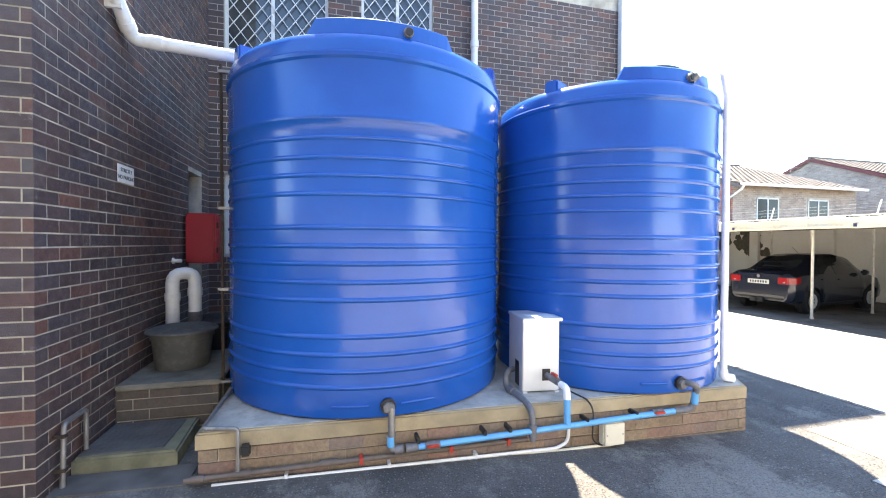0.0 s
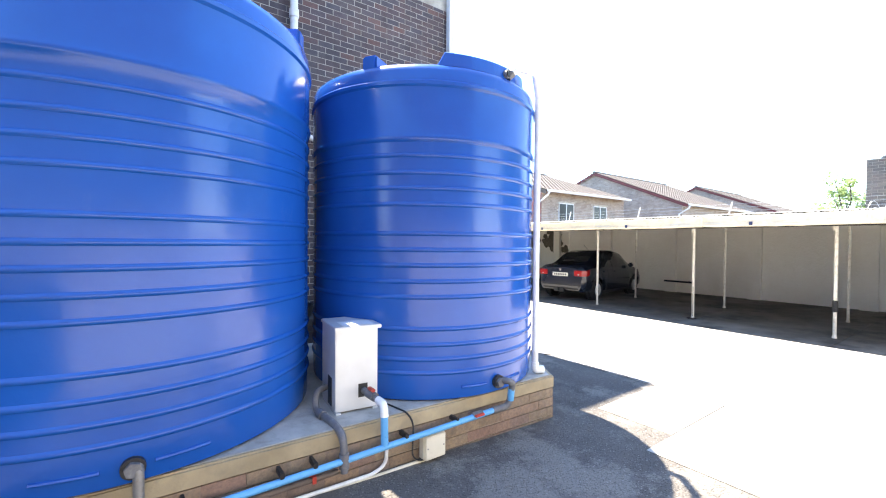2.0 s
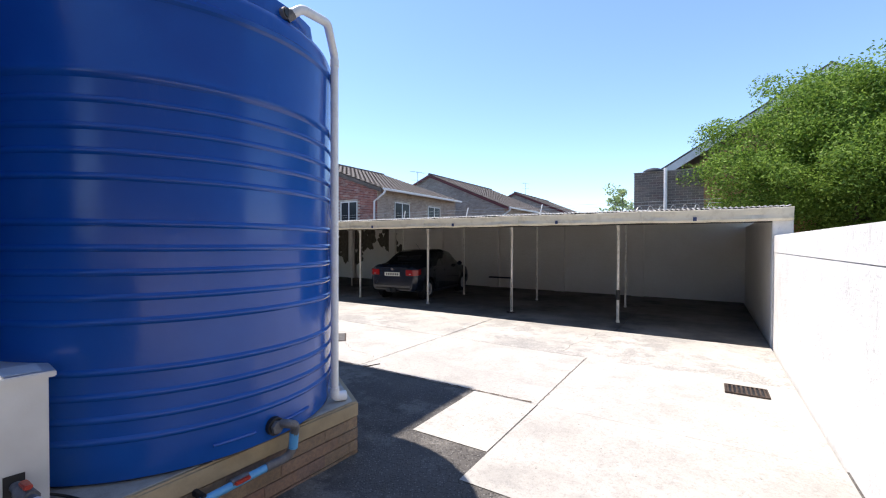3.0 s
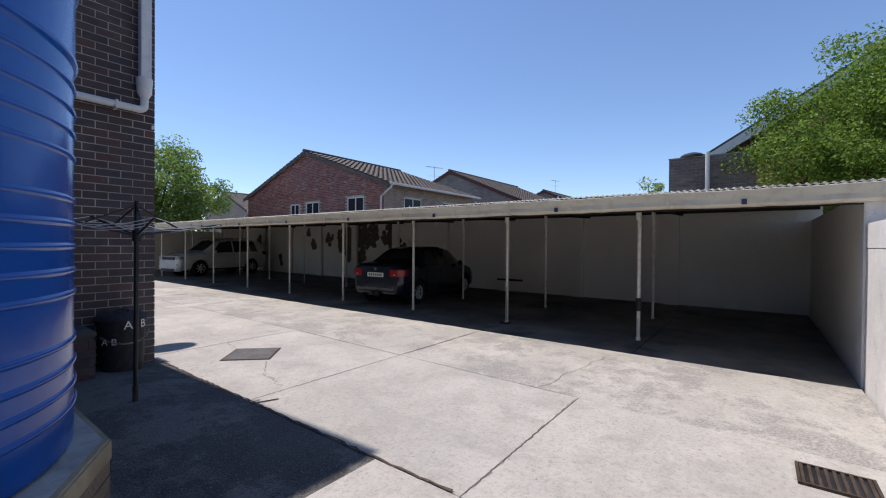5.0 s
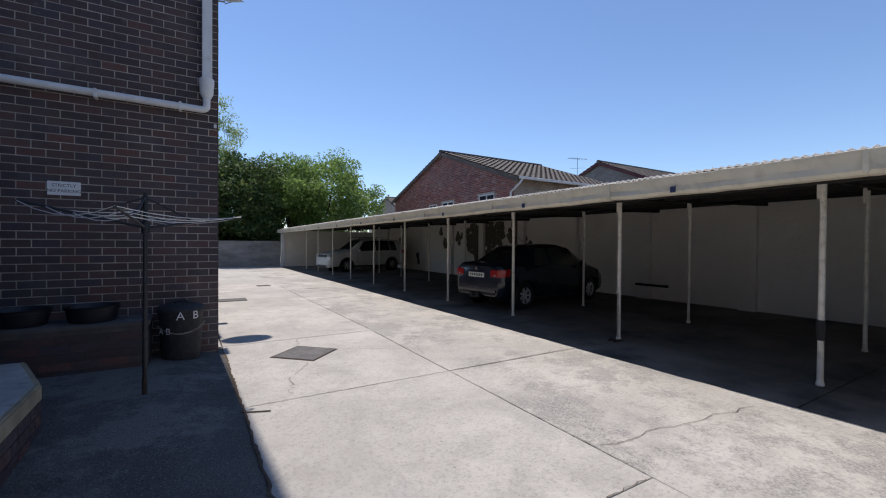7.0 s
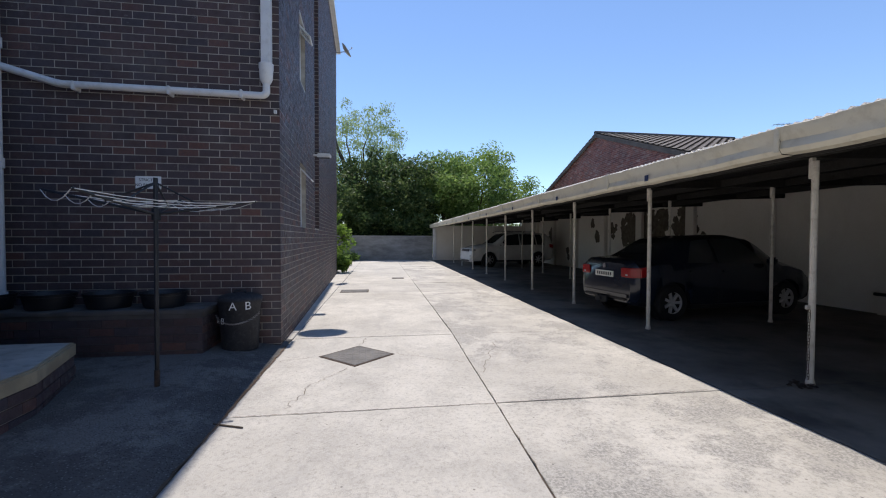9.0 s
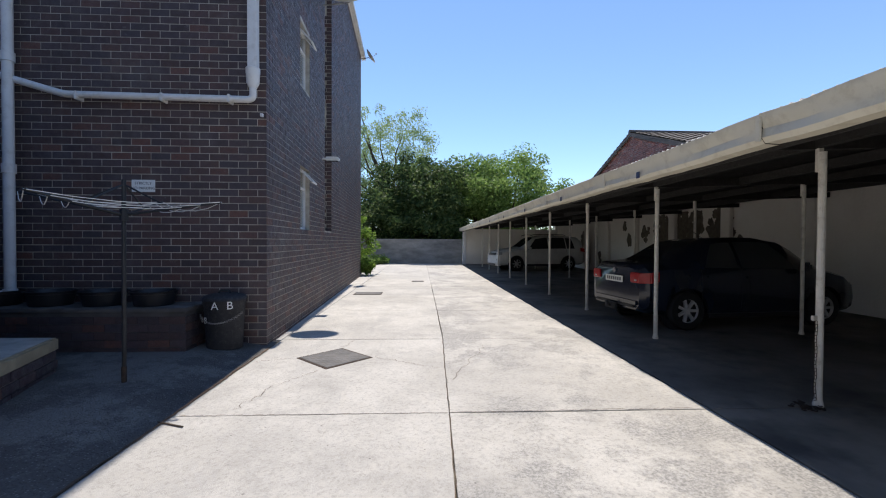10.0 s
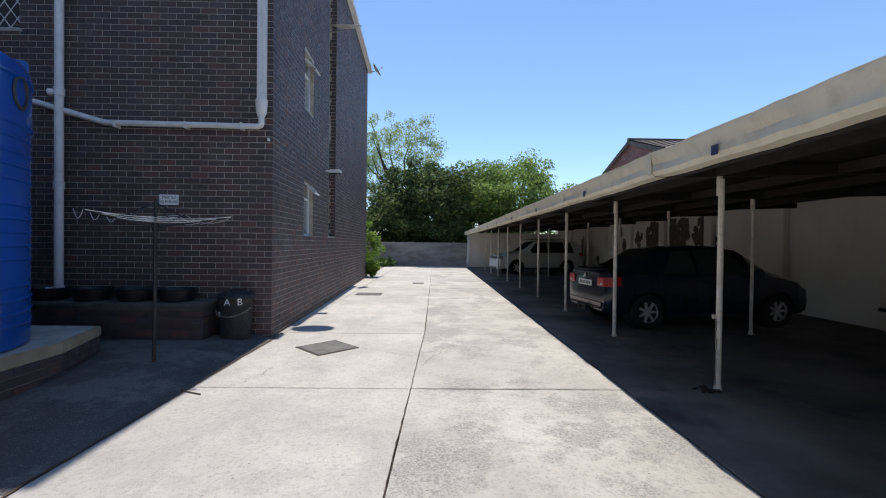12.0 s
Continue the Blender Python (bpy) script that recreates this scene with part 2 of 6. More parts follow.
steel_dark = simple("dark_painted_steel", (0.025, 0.028, 0.032), 0.5, 0.3, 0.3, 10, 0.1)
wire = simple("plastic_coated_line", (0.75, 0.73, 0.68), 0.5, 0, 0.2, 20, 0)
dish_grey = simple("dish_grey", (0.45, 0.45, 0.46), 0.45, 0.1, 0.1, 5, 0)

m = Mat("window_glass", 0.04, 0, 0.8)
m.color((0.03, 0.035, 0.04))
glass = m.m
m = Mat("clear_pane", 0.03, 0, 0.6)
m.color((0.9, 0.93, 0.93))
m.b.inputs["Transmission Weight"].default_value = 0.85
window_pane = m.m
m = Mat("dull_house_glass", 0.12, 0, 0.2)
m.color((0.03, 0.033, 0.04))
house_glass = m.m


def leaf_mat(name, stops, gloss=0.6):
    m = Mat(name, gloss, 0, 0.25)
    m.pos()
    col = m.ramp(m.geo.outputs["Random Per Island"], *stops)
    m.color(col)
    m.b.inputs["Transmission Weight"].default_value = 0.0
    tr = m.node("ShaderNodeBsdfTranslucent")
    m.link(col, tr.inputs["Color"])
    mx = m.node("ShaderNodeMixShader")
    mx.inputs[0].default_value = 0.45
    m.link(m.b.outputs[0], mx.inputs[1])
    m.link(tr.outputs[0], mx.inputs[2])
    m.link(mx.outputs[0], m.t.nodes["Material Output"].inputs[0])
    return m.m


leaf_bright = leaf_mat("bright_leaf", ((0.0, (0.07, 0.13, 0.02)), (0.5, (0.155, 0.26, 0.04)), (1.0, (0.28, 0.40, 0.08))))
leaf_dark = leaf_mat("dark_leaf", ((0.0, (0.035, 0.065, 0.022)), (0.6, (0.085, 0.14, 0.045)), (1.0, (0.20, 0.25, 0.09))), 0.55)
leaf_mid = leaf_mat("mid_leaf", ((0.0, (0.10, 0.17, 0.04)), (0.6, (0.20, 0.31, 0.08)), (1.0, (0.32, 0.43, 0.13))))
leaf_pale = leaf_mat("pale_leaf", ((0.0, (0.20, 0.28, 0.11)), (0.6, (0.32, 0.42, 0.19)), (1.0, (0.42, 0.52, 0.27))))


# ---- building blocks ----
def thing(name, label, category, at=(0, 0, 0), group="", kind="", turn=0):
    ob = new(name)
    ob.matrix_world = pose(*at, 0, 0, turn)
    return tagged(ob, label, category, group, kind)


def mesh_of(name, bm, mat, smooth=False):
    me = bpy.data.meshes.new(name)
    bm.to_mesh(me)
    bm.free()
    me.materials.append(mat)
    if smooth:
        me.shade_smooth()
        me.set_sharp_from_angle(angle=radians(38))
    return me


def part(name, bm, mat, parent=None, label="", smooth=False, at=None):
    ob = new(name, mesh_of(name, bm, mat, smooth))
    ob.parent = parent
    if at is not None:
        ob.matrix_basis = at
    if label:
        ob["label"] = label
    return ob


def solid(name, bm, mat, label="", category="", group="", kind="", smooth=False):
    return tagged(part(name, bm, mat, None, "", smooth), label, category, group, kind)


def bx(bm, x0, x1, y0, y1, z0, z1, bevel=0.0):
    r = bmesh.ops.create_cube(bm, size=1)
    vs = r["verts"]
    for v in vs:
        v.co = Vector((x0 + (v.co.x + 0.5) * (x1 - x0), y0 + (v.co.y + 0.5) * (y1 - y0), z0 + (v.co.z + 0.5) * (z1 - z0)))
    if bevel:
        bmesh.ops.bevel(bm, geom=list({e for v in vs for e in v.link_edges}), offset=bevel, segments=2, affect="EDGES")
    return bm


def B(*a, bevel=0.0):
    return bx(bmesh.new(), *a, bevel=bevel)


def lathe(bm, profile, n=48, axis=(0, 0)):
    """Turn a profile of (radius, z) round the z axis."""
    rings = []
    for r, z in profile:
        if r < 1e-5:
            rings.append([bm.verts.new((axis[0], axis[1], z))])
        else:
            rings.append([bm.verts.new((axis[0] + r * math.cos(2 * math.pi * i / n), axis[1] + r * math.sin(2 * math.pi * i / n), z)) for i in range(n)])
    for a, b in zip(rings, rings[1:]):
        for i in range(n):
            j = (i + 1) % n
            if len(a) == 1 and len(b) == 1:
                continue
            if len(a) == 1:
                bm.faces.new((a[0], b[j], b[i]))
            elif len(b) == 1:
                bm.faces.new((a[i], a[j], b[0]))
            else:
                bm.faces.new((a[i], a[j], b[j], b[i]))
    bmesh.ops.recalc_face_normals(bm, faces=bm.faces)
    return bm


def tube(bm, pts, r, n=10, cap=True, bend=0.0):
    """A pipe along points; bend rounds its corners."""
    P = [Vector(p) for p in pts]
    if bend:
        Q = [P[0]]
        for a, b, c in zip(P, P[1:], P[2:]):
            k = min(bend, (b - a).length * 0.45, (c - b).length * 0.45)
            s, e = b + (a - b).normalized() * k, b + (c - b).normalized() * k
            Q += [s * (1 - u) ** 2 + b * 2 * u * (1 - u) + e * u * u for u in (0, 0.25, 0.5, 0.75, 1)]
        P = Q + [P[-1]]
    rings, side = [], None
    for i, p in enumerate(P):
        d = (P[min(i + 1, len(P) - 1)] - P[max(i - 1, 0)]).normalized()
        if side is None:
            side = d.orthogonal().normalized()
        side = (side - d * side.dot(d)).normalized()
        up = d.cross(side)
        rings.append([bm.verts.new(p + r * (math.cos(2 * math.pi * k / n) * side + math.sin(2 * math.pi * k / n) * up)) for k in range(n)])
    for a, b in zip(rings, rings[1:]):
        for k in range(n):
            bm.faces.new((a[k], a[(k + 1) % n], b[(k + 1) % n], b[k]))
    if cap:
        bm.faces.new(rings[0][::-1])
        bm.faces.new(rings[-1])
    return bm


def T(pts, r, n=10, bend=0.0):
    return tube(bmesh.new(), pts, r, n, True, bend)


def poly(bm, pts, depth):
    """A flat outline given thickness along depth (a vector)."""
    a = [bm.verts.new(p) for p in pts]
    b = [bm.verts.new(Vector(p) + Vector(depth)) for p in pts]
    bm.faces.new(a)
    bm.faces.new(b[::-1])
    for i in range(len(a)):
        j = (i + 1) % len(a)
        bm.faces.new((a[j], a[i], b[i], b[j]))
    bmesh.ops.recalc_face_normals(bm, faces=bm.faces)
    return bm


def lettering(text, size, mat, parent, at, name="lettering"):
    cu = bpy.data.curves.new(name, "FONT")
    cu.body, cu.size, cu.align_x, cu.align_y, cu.extrude = text, size, "CENTER", "CENTER", 0.001
    tmp = bpy.data.objects.new(name, cu)
    me = bpy.data.meshes.new_from_object(tmp)
    bpy.data.objects.remove(tmp)
    me.materials.append(mat)
    ob = new(name, me)
    ob.parent = parent
    ob.matrix_basis = at
    return ob


def smoothstep(a, b, v):
    u = min(1, max(0, (v - a) / (b - a)))
    return u * u * (3 - 2 * u)


DRIVE = -0.05


def ground_z(x, y):
    """The yard rises a little from the drive towards the tanks."""
    front = 0.075 * smoothstep(4.2, -1.0, x) * smoothstep(0.0, 2.4, y)
    side = 0.085 * smoothstep(5.3, 4.6, x) * smoothstep(2.6, 4.8, y)
    return DRIVE + max(front, side)


# ---- ground ----
def grid_sheet(xs, ys, f, drop=0.0):
    bm = bmesh.new()
    V = [[bm.verts.new((x, y, f(x, y))) for x in xs] for y in ys]
    for j in range(len(ys) - 1):
        for i in range(len(xs) - 1):
            bm.faces.new((V[j][i], V[j][i + 1], V[j + 1][i + 1], V[j + 1][i]))
    return bm


far_x = [-400, -60, -20, *[-8 + 1.0 * i for i in range(50)], 60, 400]
far_y = [-400, -60, -20, *[-8 + 1.0 * i for i in range(50)], 60, 400]
solid("ground", grid_sheet(far_x, far_y, lambda x, y: ground_z(x, y) - 0.06), soil, "bare brown soil reaching beyond the yard walls", "ground", kind="structure")
solid("pavement_yard", grid_sheet([-8 + 0.22 * i for i in range(61)], [-0.9 + 0.25 * i for i in range(31)], ground_z), aggregate, "worn dark aggregate concrete apron round the tanks", "pavement", kind="structure")

# ---- brickwork ----
COURSE, LENGTH, JOINT = 0.0885, 0.236, 0.0105


def bricks_on(a, b, z0, z1, holes=(), start=0.0, course=COURSE, length=LENGTH):
    """Stretcher bond between plan points a and b: for each brick its centre along the wall, height and size, kept clear of the holes (u0, u1, z0, z1)."""
    width = (Vector(b) - Vector(a)).length
    out, row, z = [], 0, z0
    while z + course * 0.6 < z1:
        u = -length * (0.5 if row % 2 else 0.0) + start
        while u < width - 0.02:
            s = u + JOINT / 2 if u > 0.001 else -0.003
            e = u + length - JOINT / 2 if u + length < width - 0.001 else width + 0.003
            lo, hi = z + JOINT / 2, min(z + course, z1) - JOINT / 2
            for h in holes:
                if hi > h[2] and lo < h[3] and e > h[0] and s < h[1]:
                    if s < h[0] - 0.03 and e > h[0]:
                        e = h[0]
                    elif e > h[1] + 0.03 and s < h[1]:
                        s = h[1]
                    else:
                        e = s
            if e - s > 0.03 and hi - lo > 0.02:
                out.append((s, e, lo, hi))
            u += length
        z += course
        row += 1
    return out


def brick_faces(s, e, lo, hi, proud):
    return [(s, 0, lo), (e, 0, lo), (e, 0, hi), (s, 0, hi), (s, -proud, lo), (e, -proud, lo), (e, -proud, hi), (s, -proud, hi)], [(4, 5, 6, 7), (0, 1, 5, 4), (1, 2, 6, 5), (2, 3, 7, 6), (3, 0, 4, 7)]


def lay_bricks(wall, a, b, bricks, pick, one, rest, proud=0.0035):
    """Bricks inside pick (u0, u1, z0, z1) are parts of the wall, at most 300; the others are one joined part."""
    a, b = Vector((*a, 0)), Vector((*b, 0))
    d = (b - a).normalized()
    m = Matrix.Translation(a) @ Matrix.Rotation(math.atan2(d.y, d.x), 4, "Z")
    rng = random.Random(len(wall.name) + len(bricks))
    shared, verts, faces, count = {}, [], [], 0
    for s, e, lo, hi in bricks:
        p = proud + rng.uniform(-0.0012, 0.0012)
        if pick and count < 300 and pick[0] <= s and e <= pick[1] and pick[2] <= lo and hi <= pick[3]:
            key = (round(e - s, 2), round(hi - lo, 2))
            if key not in shared:
                v, f = brick_faces(0, e - s, 0, hi - lo, proud)
                me = bpy.data.meshes.new("brick")
                me.from_pydata(v, [], f)
                me.materials.append(one)
                shared[key] = me
            ob = new("brick", shared[key])
            ob.parent = wall
            ob.matrix_basis = wall.matrix_world.inverted() @ m @ Matrix.Translation((s, rng.uniform(-0.002, 0.002), lo))
            count += 1
        else:
            v, f = brick_faces(s, e, lo, hi, p)
            n = len(verts)
            verts += v
            faces += [tuple(n + i for i in q) for q in f]
    if verts:
        me = bpy.data.meshes.new("brickwork")
        me.from_pydata(verts, [], faces)
        me.materials.append(rest)
        ob = new("brickwork", me)
        ob.parent = wall
        ob.matrix_basis = wall.matrix_world.inverted() @ m
        ob["kind"] = "stuff"


def wall_blocks(a, b, thick, z0, z1, holes=()):
    """A wall from plan point a to b, its face on the right-hand side of the way, cut by holes (u0, u1, z0, z1)."""
    a, b = Vector(a), Vector(b)
    L = (b - a).length
    us = sorted({0, L, *[h[0] for h in holes], *[h[1] for h in holes]})
    bm = bmesh.new()
    ang = math.atan2(b.y - a.y, b.x - a.x)
    for u0, u1 in zip(us, us[1:]):
        zs = [(z0, z1)]
        for h in holes:
            if h[0] < (u0 + u1) / 2 < h[1]:
                zs = [q for s, e in zs for q in ((s, min(e, h[2])), (max(s, h[3]), e)) if q[1] - q[0] > 0.005]
        for s, e in zs:
            bx(bm, u0, u1, 0, thick, s, e)
    bmesh.ops.transform(bm, matrix=Matrix.Translation((a.x, a.y, 0)) @ Matrix.Rotation(ang, 4, "Z"), verts=bm.verts)
    return bm


# ---- the block of flats ----
TOP = 8.6
FRONT_Y, WING_X, WING_Y, EAST_X, BACK_Y = 6.34, -1.82, 2.70, 5.13, 17.3
# upper windows of the front, lower window behind the tank
front_holes = [(0.2, 1.65, 4.42, 5.75), (2.15, 3.3, 4.42, 5.75), (0.2, 1.1, 1.45, 2.62)]
wall_front = solid("wall_front", wall_blocks((WING_X, FRONT_Y), (EAST_X - 0.012, FRONT_Y), 0.24, -0.3, TOP, front_holes), mortar, "dark face-brick wall of a block of flats in shade", "wall", kind="structure")
wing_holes = [(2.75, 3.3, 0.45, 2.5)]
wall_wing = solid("wall_wing", wall_blocks((WING_X, WING_Y), (WING_X, FRONT_Y), 0.24, -0.3, TOP, wing_holes), mortar, "dark face-brick wing wall beside the blue tanks", "wall", kind="structure")
wall_wing_end = solid("wall_wing_end", wall_blocks((-8, WING_Y), (WING_X - 0.242, WING_Y), 0.24, -0.3, TOP), mortar, "dark face-brick end wall of the wing", "wall", kind="structure")
# the east side leans in a little from the drive; a narrow slot runs up it from window height


def east_x(y):
    return EAST_X - 0.041 * (y - FRONT_Y)


SLOT0, SLOT1, SLOT_Z = 10.12, 10.95, 1.52
east_o, east_c = (EAST_X, FRONT_Y), (east_x(BACK_Y), BACK_Y)
east_a = (east_x(FRONT_Y + 0.242), FRONT_Y + 0.242)
slot_hole = (SLOT0 - FRONT_Y - 0.242, SLOT1 - FRONT_Y - 0.242, SLOT_Z, TOP)
east_holes = [(1.45, 2.13, 1.49, 2.56), (1.45, 2.13, 3.92, 4.97), slot_hole]
wall_east = solid("wall_east", wall_blocks(east_a, east_c, 0.24, -0.3, TOP, east_holes), mortar, "dark face-brick side wall along the drive", "wall", kind="structure")
wall_slot = solid("wall_east_slot", wall_blocks((east_x(SLOT0) - 0.245, SLOT0 - 0.1), (east_x(SLOT1) - 0.245, SLOT1 + 0.1), 0.2, 1.3, TOP), mortar, "dark face-brick back of a narrow slot in the side wall", "wall", kind="structure")
solid("wall_back", wall_blocks((-8, BACK_Y), (4.41, BACK_Y), -0.24, -0.3, TOP), mortar, "plain brick rear wall of the flats", "wall", kind="structure")
solid("wall_west", wall_blocks((-8, 3.05), (-8, BACK_Y - 0.25), 0.24, -0.3, TOP), mortar, "plain brick far side wall of the flats", "wall", kind="structure")
solid("roof_flats", B(-8.1, WING_X + 0.0, WING_Y, BACK_Y + 0.2, TOP + 0.003, TOP + 0.12), tile_grey, "low roof slab over the flats", "roof", kind="structure")
solid("roof_flats_main", poly(bmesh.new(), [(WING_X + 0.003, FRONT_Y, TOP + 0.003), (EAST_X + 0.02, FRONT_Y, TOP + 0.003), (east_x(BACK_Y) + 0.02, BACK_Y + 0.2, TOP + 0.003), (WING_X + 0.003, BACK_Y + 0.2, TOP + 0.003)], (0, 0, 0.117)), tile_grey, "low roof slab over the flats", "roof", kind="structure")
solid("floor_flats", B(-7.7, 4.4, FRONT_Y + 0.3, BACK_Y - 0.3, 3.0, 3.12), room_dark, "upper floor inside the flats", "floor", kind="structure")
eave = thing("eaves_gutter", "white painted eaves gutter along the top of the side wall", "gutter")
g0, g1 = 10.97, BACK_Y + 0.4
for name, x0, x1, z0, z1 in (("fascia", 0.006, 0.03, TOP - 0.2, TOP - 0.003), ("gutter", 0.033, 0.15, TOP - 0.16, TOP - 0.03)):
    part(name, poly(bmesh.new(), [(east_x(g0) + x0, g0, z0), (east_x(g0) + x1, g0, z0), (east_x(g1) + x1, g1, z0), (east_x(g1) + x0, g1, z0)], (0, 0, z1 - z0)), white_paint, eave)

# ---- drive of cast slabs ----
drive = thing("drive", "pale cast concrete drive in full sun with open joints", "driveway", kind="structure")
SX = [5.2, 7.36, 9.42]
SY = [-0.55, 1.75, 4.21, 6.70, 9.1, 11.4, 13.6, 16.0, 18.4, 20.8, 23.2, 25.4, 26.9]
rng = random.Random(5)


def mid_x(y):
    """The long joint down the middle of the drive runs a little askew."""
    return 7.21 + 0.026 * y if y < 7 else 7.392 - 0.004 * (y - 7)


def slab_mesh(pts, z, t=0.055):
    bm = bmesh.new()
    poly(bm, [(x, y, z) for x, y in pts], (0, 0, -t))
    bmesh.ops.bevel(bm, geom=[e for e in bm.edges if all(v.co.z > z - 1e-4 for v in e.verts)], offset=0.0035, segments=1, affect="EDGES")
    return bm


for i in range(2):
    for j in range(len(SY) - 1):
        g = 0.003
        if i == 1 and j == 1:
            continue
        x0, x1, y0, y1 = SX[i] + g, SX[i + 1] - g, SY[j] + g, SY[2 if i == 1 and j == 0 else j + 1] - g
        w = lambda: rng.uniform(-0.006, 0.006)
        if i == 0:
            x1 = [mid_x(y) - g for y in (y0, y1)]
            x0 = [x0, x0]
        else:
            x0 = [mid_x(y) + g for y in (y0, y1)]
            x1 = [x1, x1]
        xm = (x0[0] + x1[0]) / 2
        pts = [(x0[0], y0), (xm, y0 + w()), (x1[0], y0), (sum(x1) / 2 + w(), (y0 + y1) / 2), (x1[1], y1), (xm, y1 + w()), (x0[1], y1), (sum(x0) / 2 + w(), (y0 + y1) / 2)]
        part("concrete_slab", slab_mesh(pts, DRIVE + rng.uniform(-0.002, 0.003)), concrete_worn if i else concrete, drive)
# the drive goes on in front of the tanks as far as the boundary wall, and beside the flats
for xa, xb, ya, yb in ((3.6, 5.19, -0.55, 1.73), (4.05, 5.19, 1.745, 2.46)):
    part("concrete_slab", grid_sheet([xa + (xb - xa) * i / 12 for i in range(13)], [ya + (yb - ya) * i / 12 for i in range(13)], lambda x, y: ground_z(x, y) + 0.006), concrete, drive)
for j in range(3, len(SY) - 1):
    part("concrete_slab", slab_mesh([(4.3 if SY[j] > 15.5 else 4.75, SY[j] + 0.009), (5.19, SY[j] + 0.009), (5.19, SY[j + 1] - 0.009), (4.3 if SY[j] > 15.5 else 4.75, SY[j + 1] - 0.009)], DRIVE), concrete, drive)
bays = thing("carport_floor", "blotchy dark concrete floor of the carport bays", "floor", kind="structure")
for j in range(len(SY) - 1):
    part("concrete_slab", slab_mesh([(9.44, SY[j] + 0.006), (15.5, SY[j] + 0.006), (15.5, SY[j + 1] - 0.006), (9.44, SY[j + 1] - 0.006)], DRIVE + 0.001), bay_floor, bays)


def crack(pts, w=0.008, z=DRIVE + 0.006):
    bm = bmesh.new()
    L, R = [], []
    for k, (x, y) in enumerate(pts):
        a, b = pts[max(k - 1, 0)], pts[min(k + 1, len(pts) - 1)]
        d = Vector((b[0] - a[0], b[1] - a[1], 0)).normalized()
        n = Vector((-d.y, d.x, 0)) * w * rng.uniform(0.5, 1.2)
        L.append(bm.verts.new(Vector((x, y, z)) + n))
        R.append(bm.verts.new(Vector((x, y, z)) - n))
    for k in range(len(pts) - 1):
        bm.faces.new((L[k], R[k], R[k + 1], L[k + 1]))
    return bm


def wander(a, b, n, amp):
    return [(a[0] + (b[0] - a[0]) * k / n + rng.uniform(-amp, amp), a[1] + (b[1] - a[1]) * k / n + rng.uniform(-amp, amp)) for k in range(n + 1)]


crack_dark = simple("crack_dirt", (0.10, 0.065, 0.04), 0.95, 0, 0.4, 20, 0.2)
for a, b in (((7.3, 2.18), (9.1, 1.97)), ((6.05, 5.32), (5.75, 4.9)), ((5.75, 4.9), (5.62, 4.3)), ((6.55, 5.8), (7.3, 5.35)), ((5.62, 5.79), (5.25, 5.65)), ((6.1, 6.25), (6.2, 6.7)), ((7.4, 5.0), (7.9, 6.3)), ((7.257, 1.8), (7.384, 6.7)), ((7.39, 6.8), (7.38, 11.0)), ((7.34, 4.21), (9.3, 4.23)), ((5.25, 4.21), (7.3, 4.2)), ((5.2, 1.8), (5.2, 6.2)), ((5.3, 6.70), (7.3, 6.71)), ((7.4, 6.70), (9.4, 6.69)), ((5.25, 1.74), (7.2, 1.76))):
    part("crack", crack(wander(a, b, 14 if (Vector(a) - Vector(b)).length < 1.9 else 60, 0.03 if (Vector(a) - Vector(b)).length < 1.9 else 0.011), 0.0024), crack_dark, drive)

part("open_joint", crack(wander((5.205, 1.8), (5.2, 6.3), 70, 0.012), 0.011, DRIVE + 0.012), crack_dark, drive, "dark mossy open joint")

# ---- covers in the drive ----


def chequer_cover(name, label, cx, cy, w, l, turn, z):
    t = thing(name, label, "manhole cover", (cx, cy, z), turn=turn)
    part("frame", poly(bmesh.new(), [(-w / 2, -l / 2, 0), (w / 2, -l / 2, 0), (w / 2, l / 2, 0), (-w / 2, l / 2, 0)], (0, 0, -0.05)), rust, t)
    part("plate", B(-w / 2 + 0.025, w / 2 - 0.025, -l / 2 + 0.025, l / 2 - 0.025, -0.02, 0.004, bevel=0.002), chequer, t)
    bm = bmesh.new()
    n = int(w / 0.055)
    for i in range(n):
        for j in range(int(l / 0.055)):
            x, y = -w / 2 + 0.05 + i * (w - 0.1) / max(n - 1, 1), -l / 2 + 0.05 + j * 0.055
            if y < l / 2 - 0.03:
                s = 1 if (i + j) % 2 else -1
                a = [(x - 0.017, y - 0.017 * s - 0.004, 0.004), (x + 0.017, y + 0.017 * s - 0.004, 0.004), (x + 0.017, y + 0.017 * s + 0.004, 0.007), (x - 0.017, y - 0.017 * s + 0.004, 0.007)]
                bm.faces.new([bm.verts.new(p) for p in a])
    part("tread_pattern", bm, chequer, t)
    return t


chequer_cover("manhole_cover", "grey steel chequer-plate manhole cover set in the drive", 6.10, 5.79, 0.61, 0.61, 45, DRIVE + 0.006)
chequer_cover("manhole_cover", "grey steel manhole cover beside the flats", 5.70, 11.8, 0.7, 0.55, 0, DRIVE + 0.006)
chequer_cover("manhole_cover", "small grey steel cover in the drive", 6.93, 15.15, 0.4, 0.4, 0, DRIVE + 0.006)
grate = thing("drain_grate", "rusty cast iron drain grate in the drive", "drain grate", (6.80, -0.07, DRIVE + 0.008))
part("pit", poly(bmesh.new(), [(-0.16, -0.2, 0), (0.16, -0.2, 0), (0.16, 0.2, 0), (-0.16, 0.2, 0)], (0, 0, -0.03)), black_plastic, grate, "dark pit under the bars")
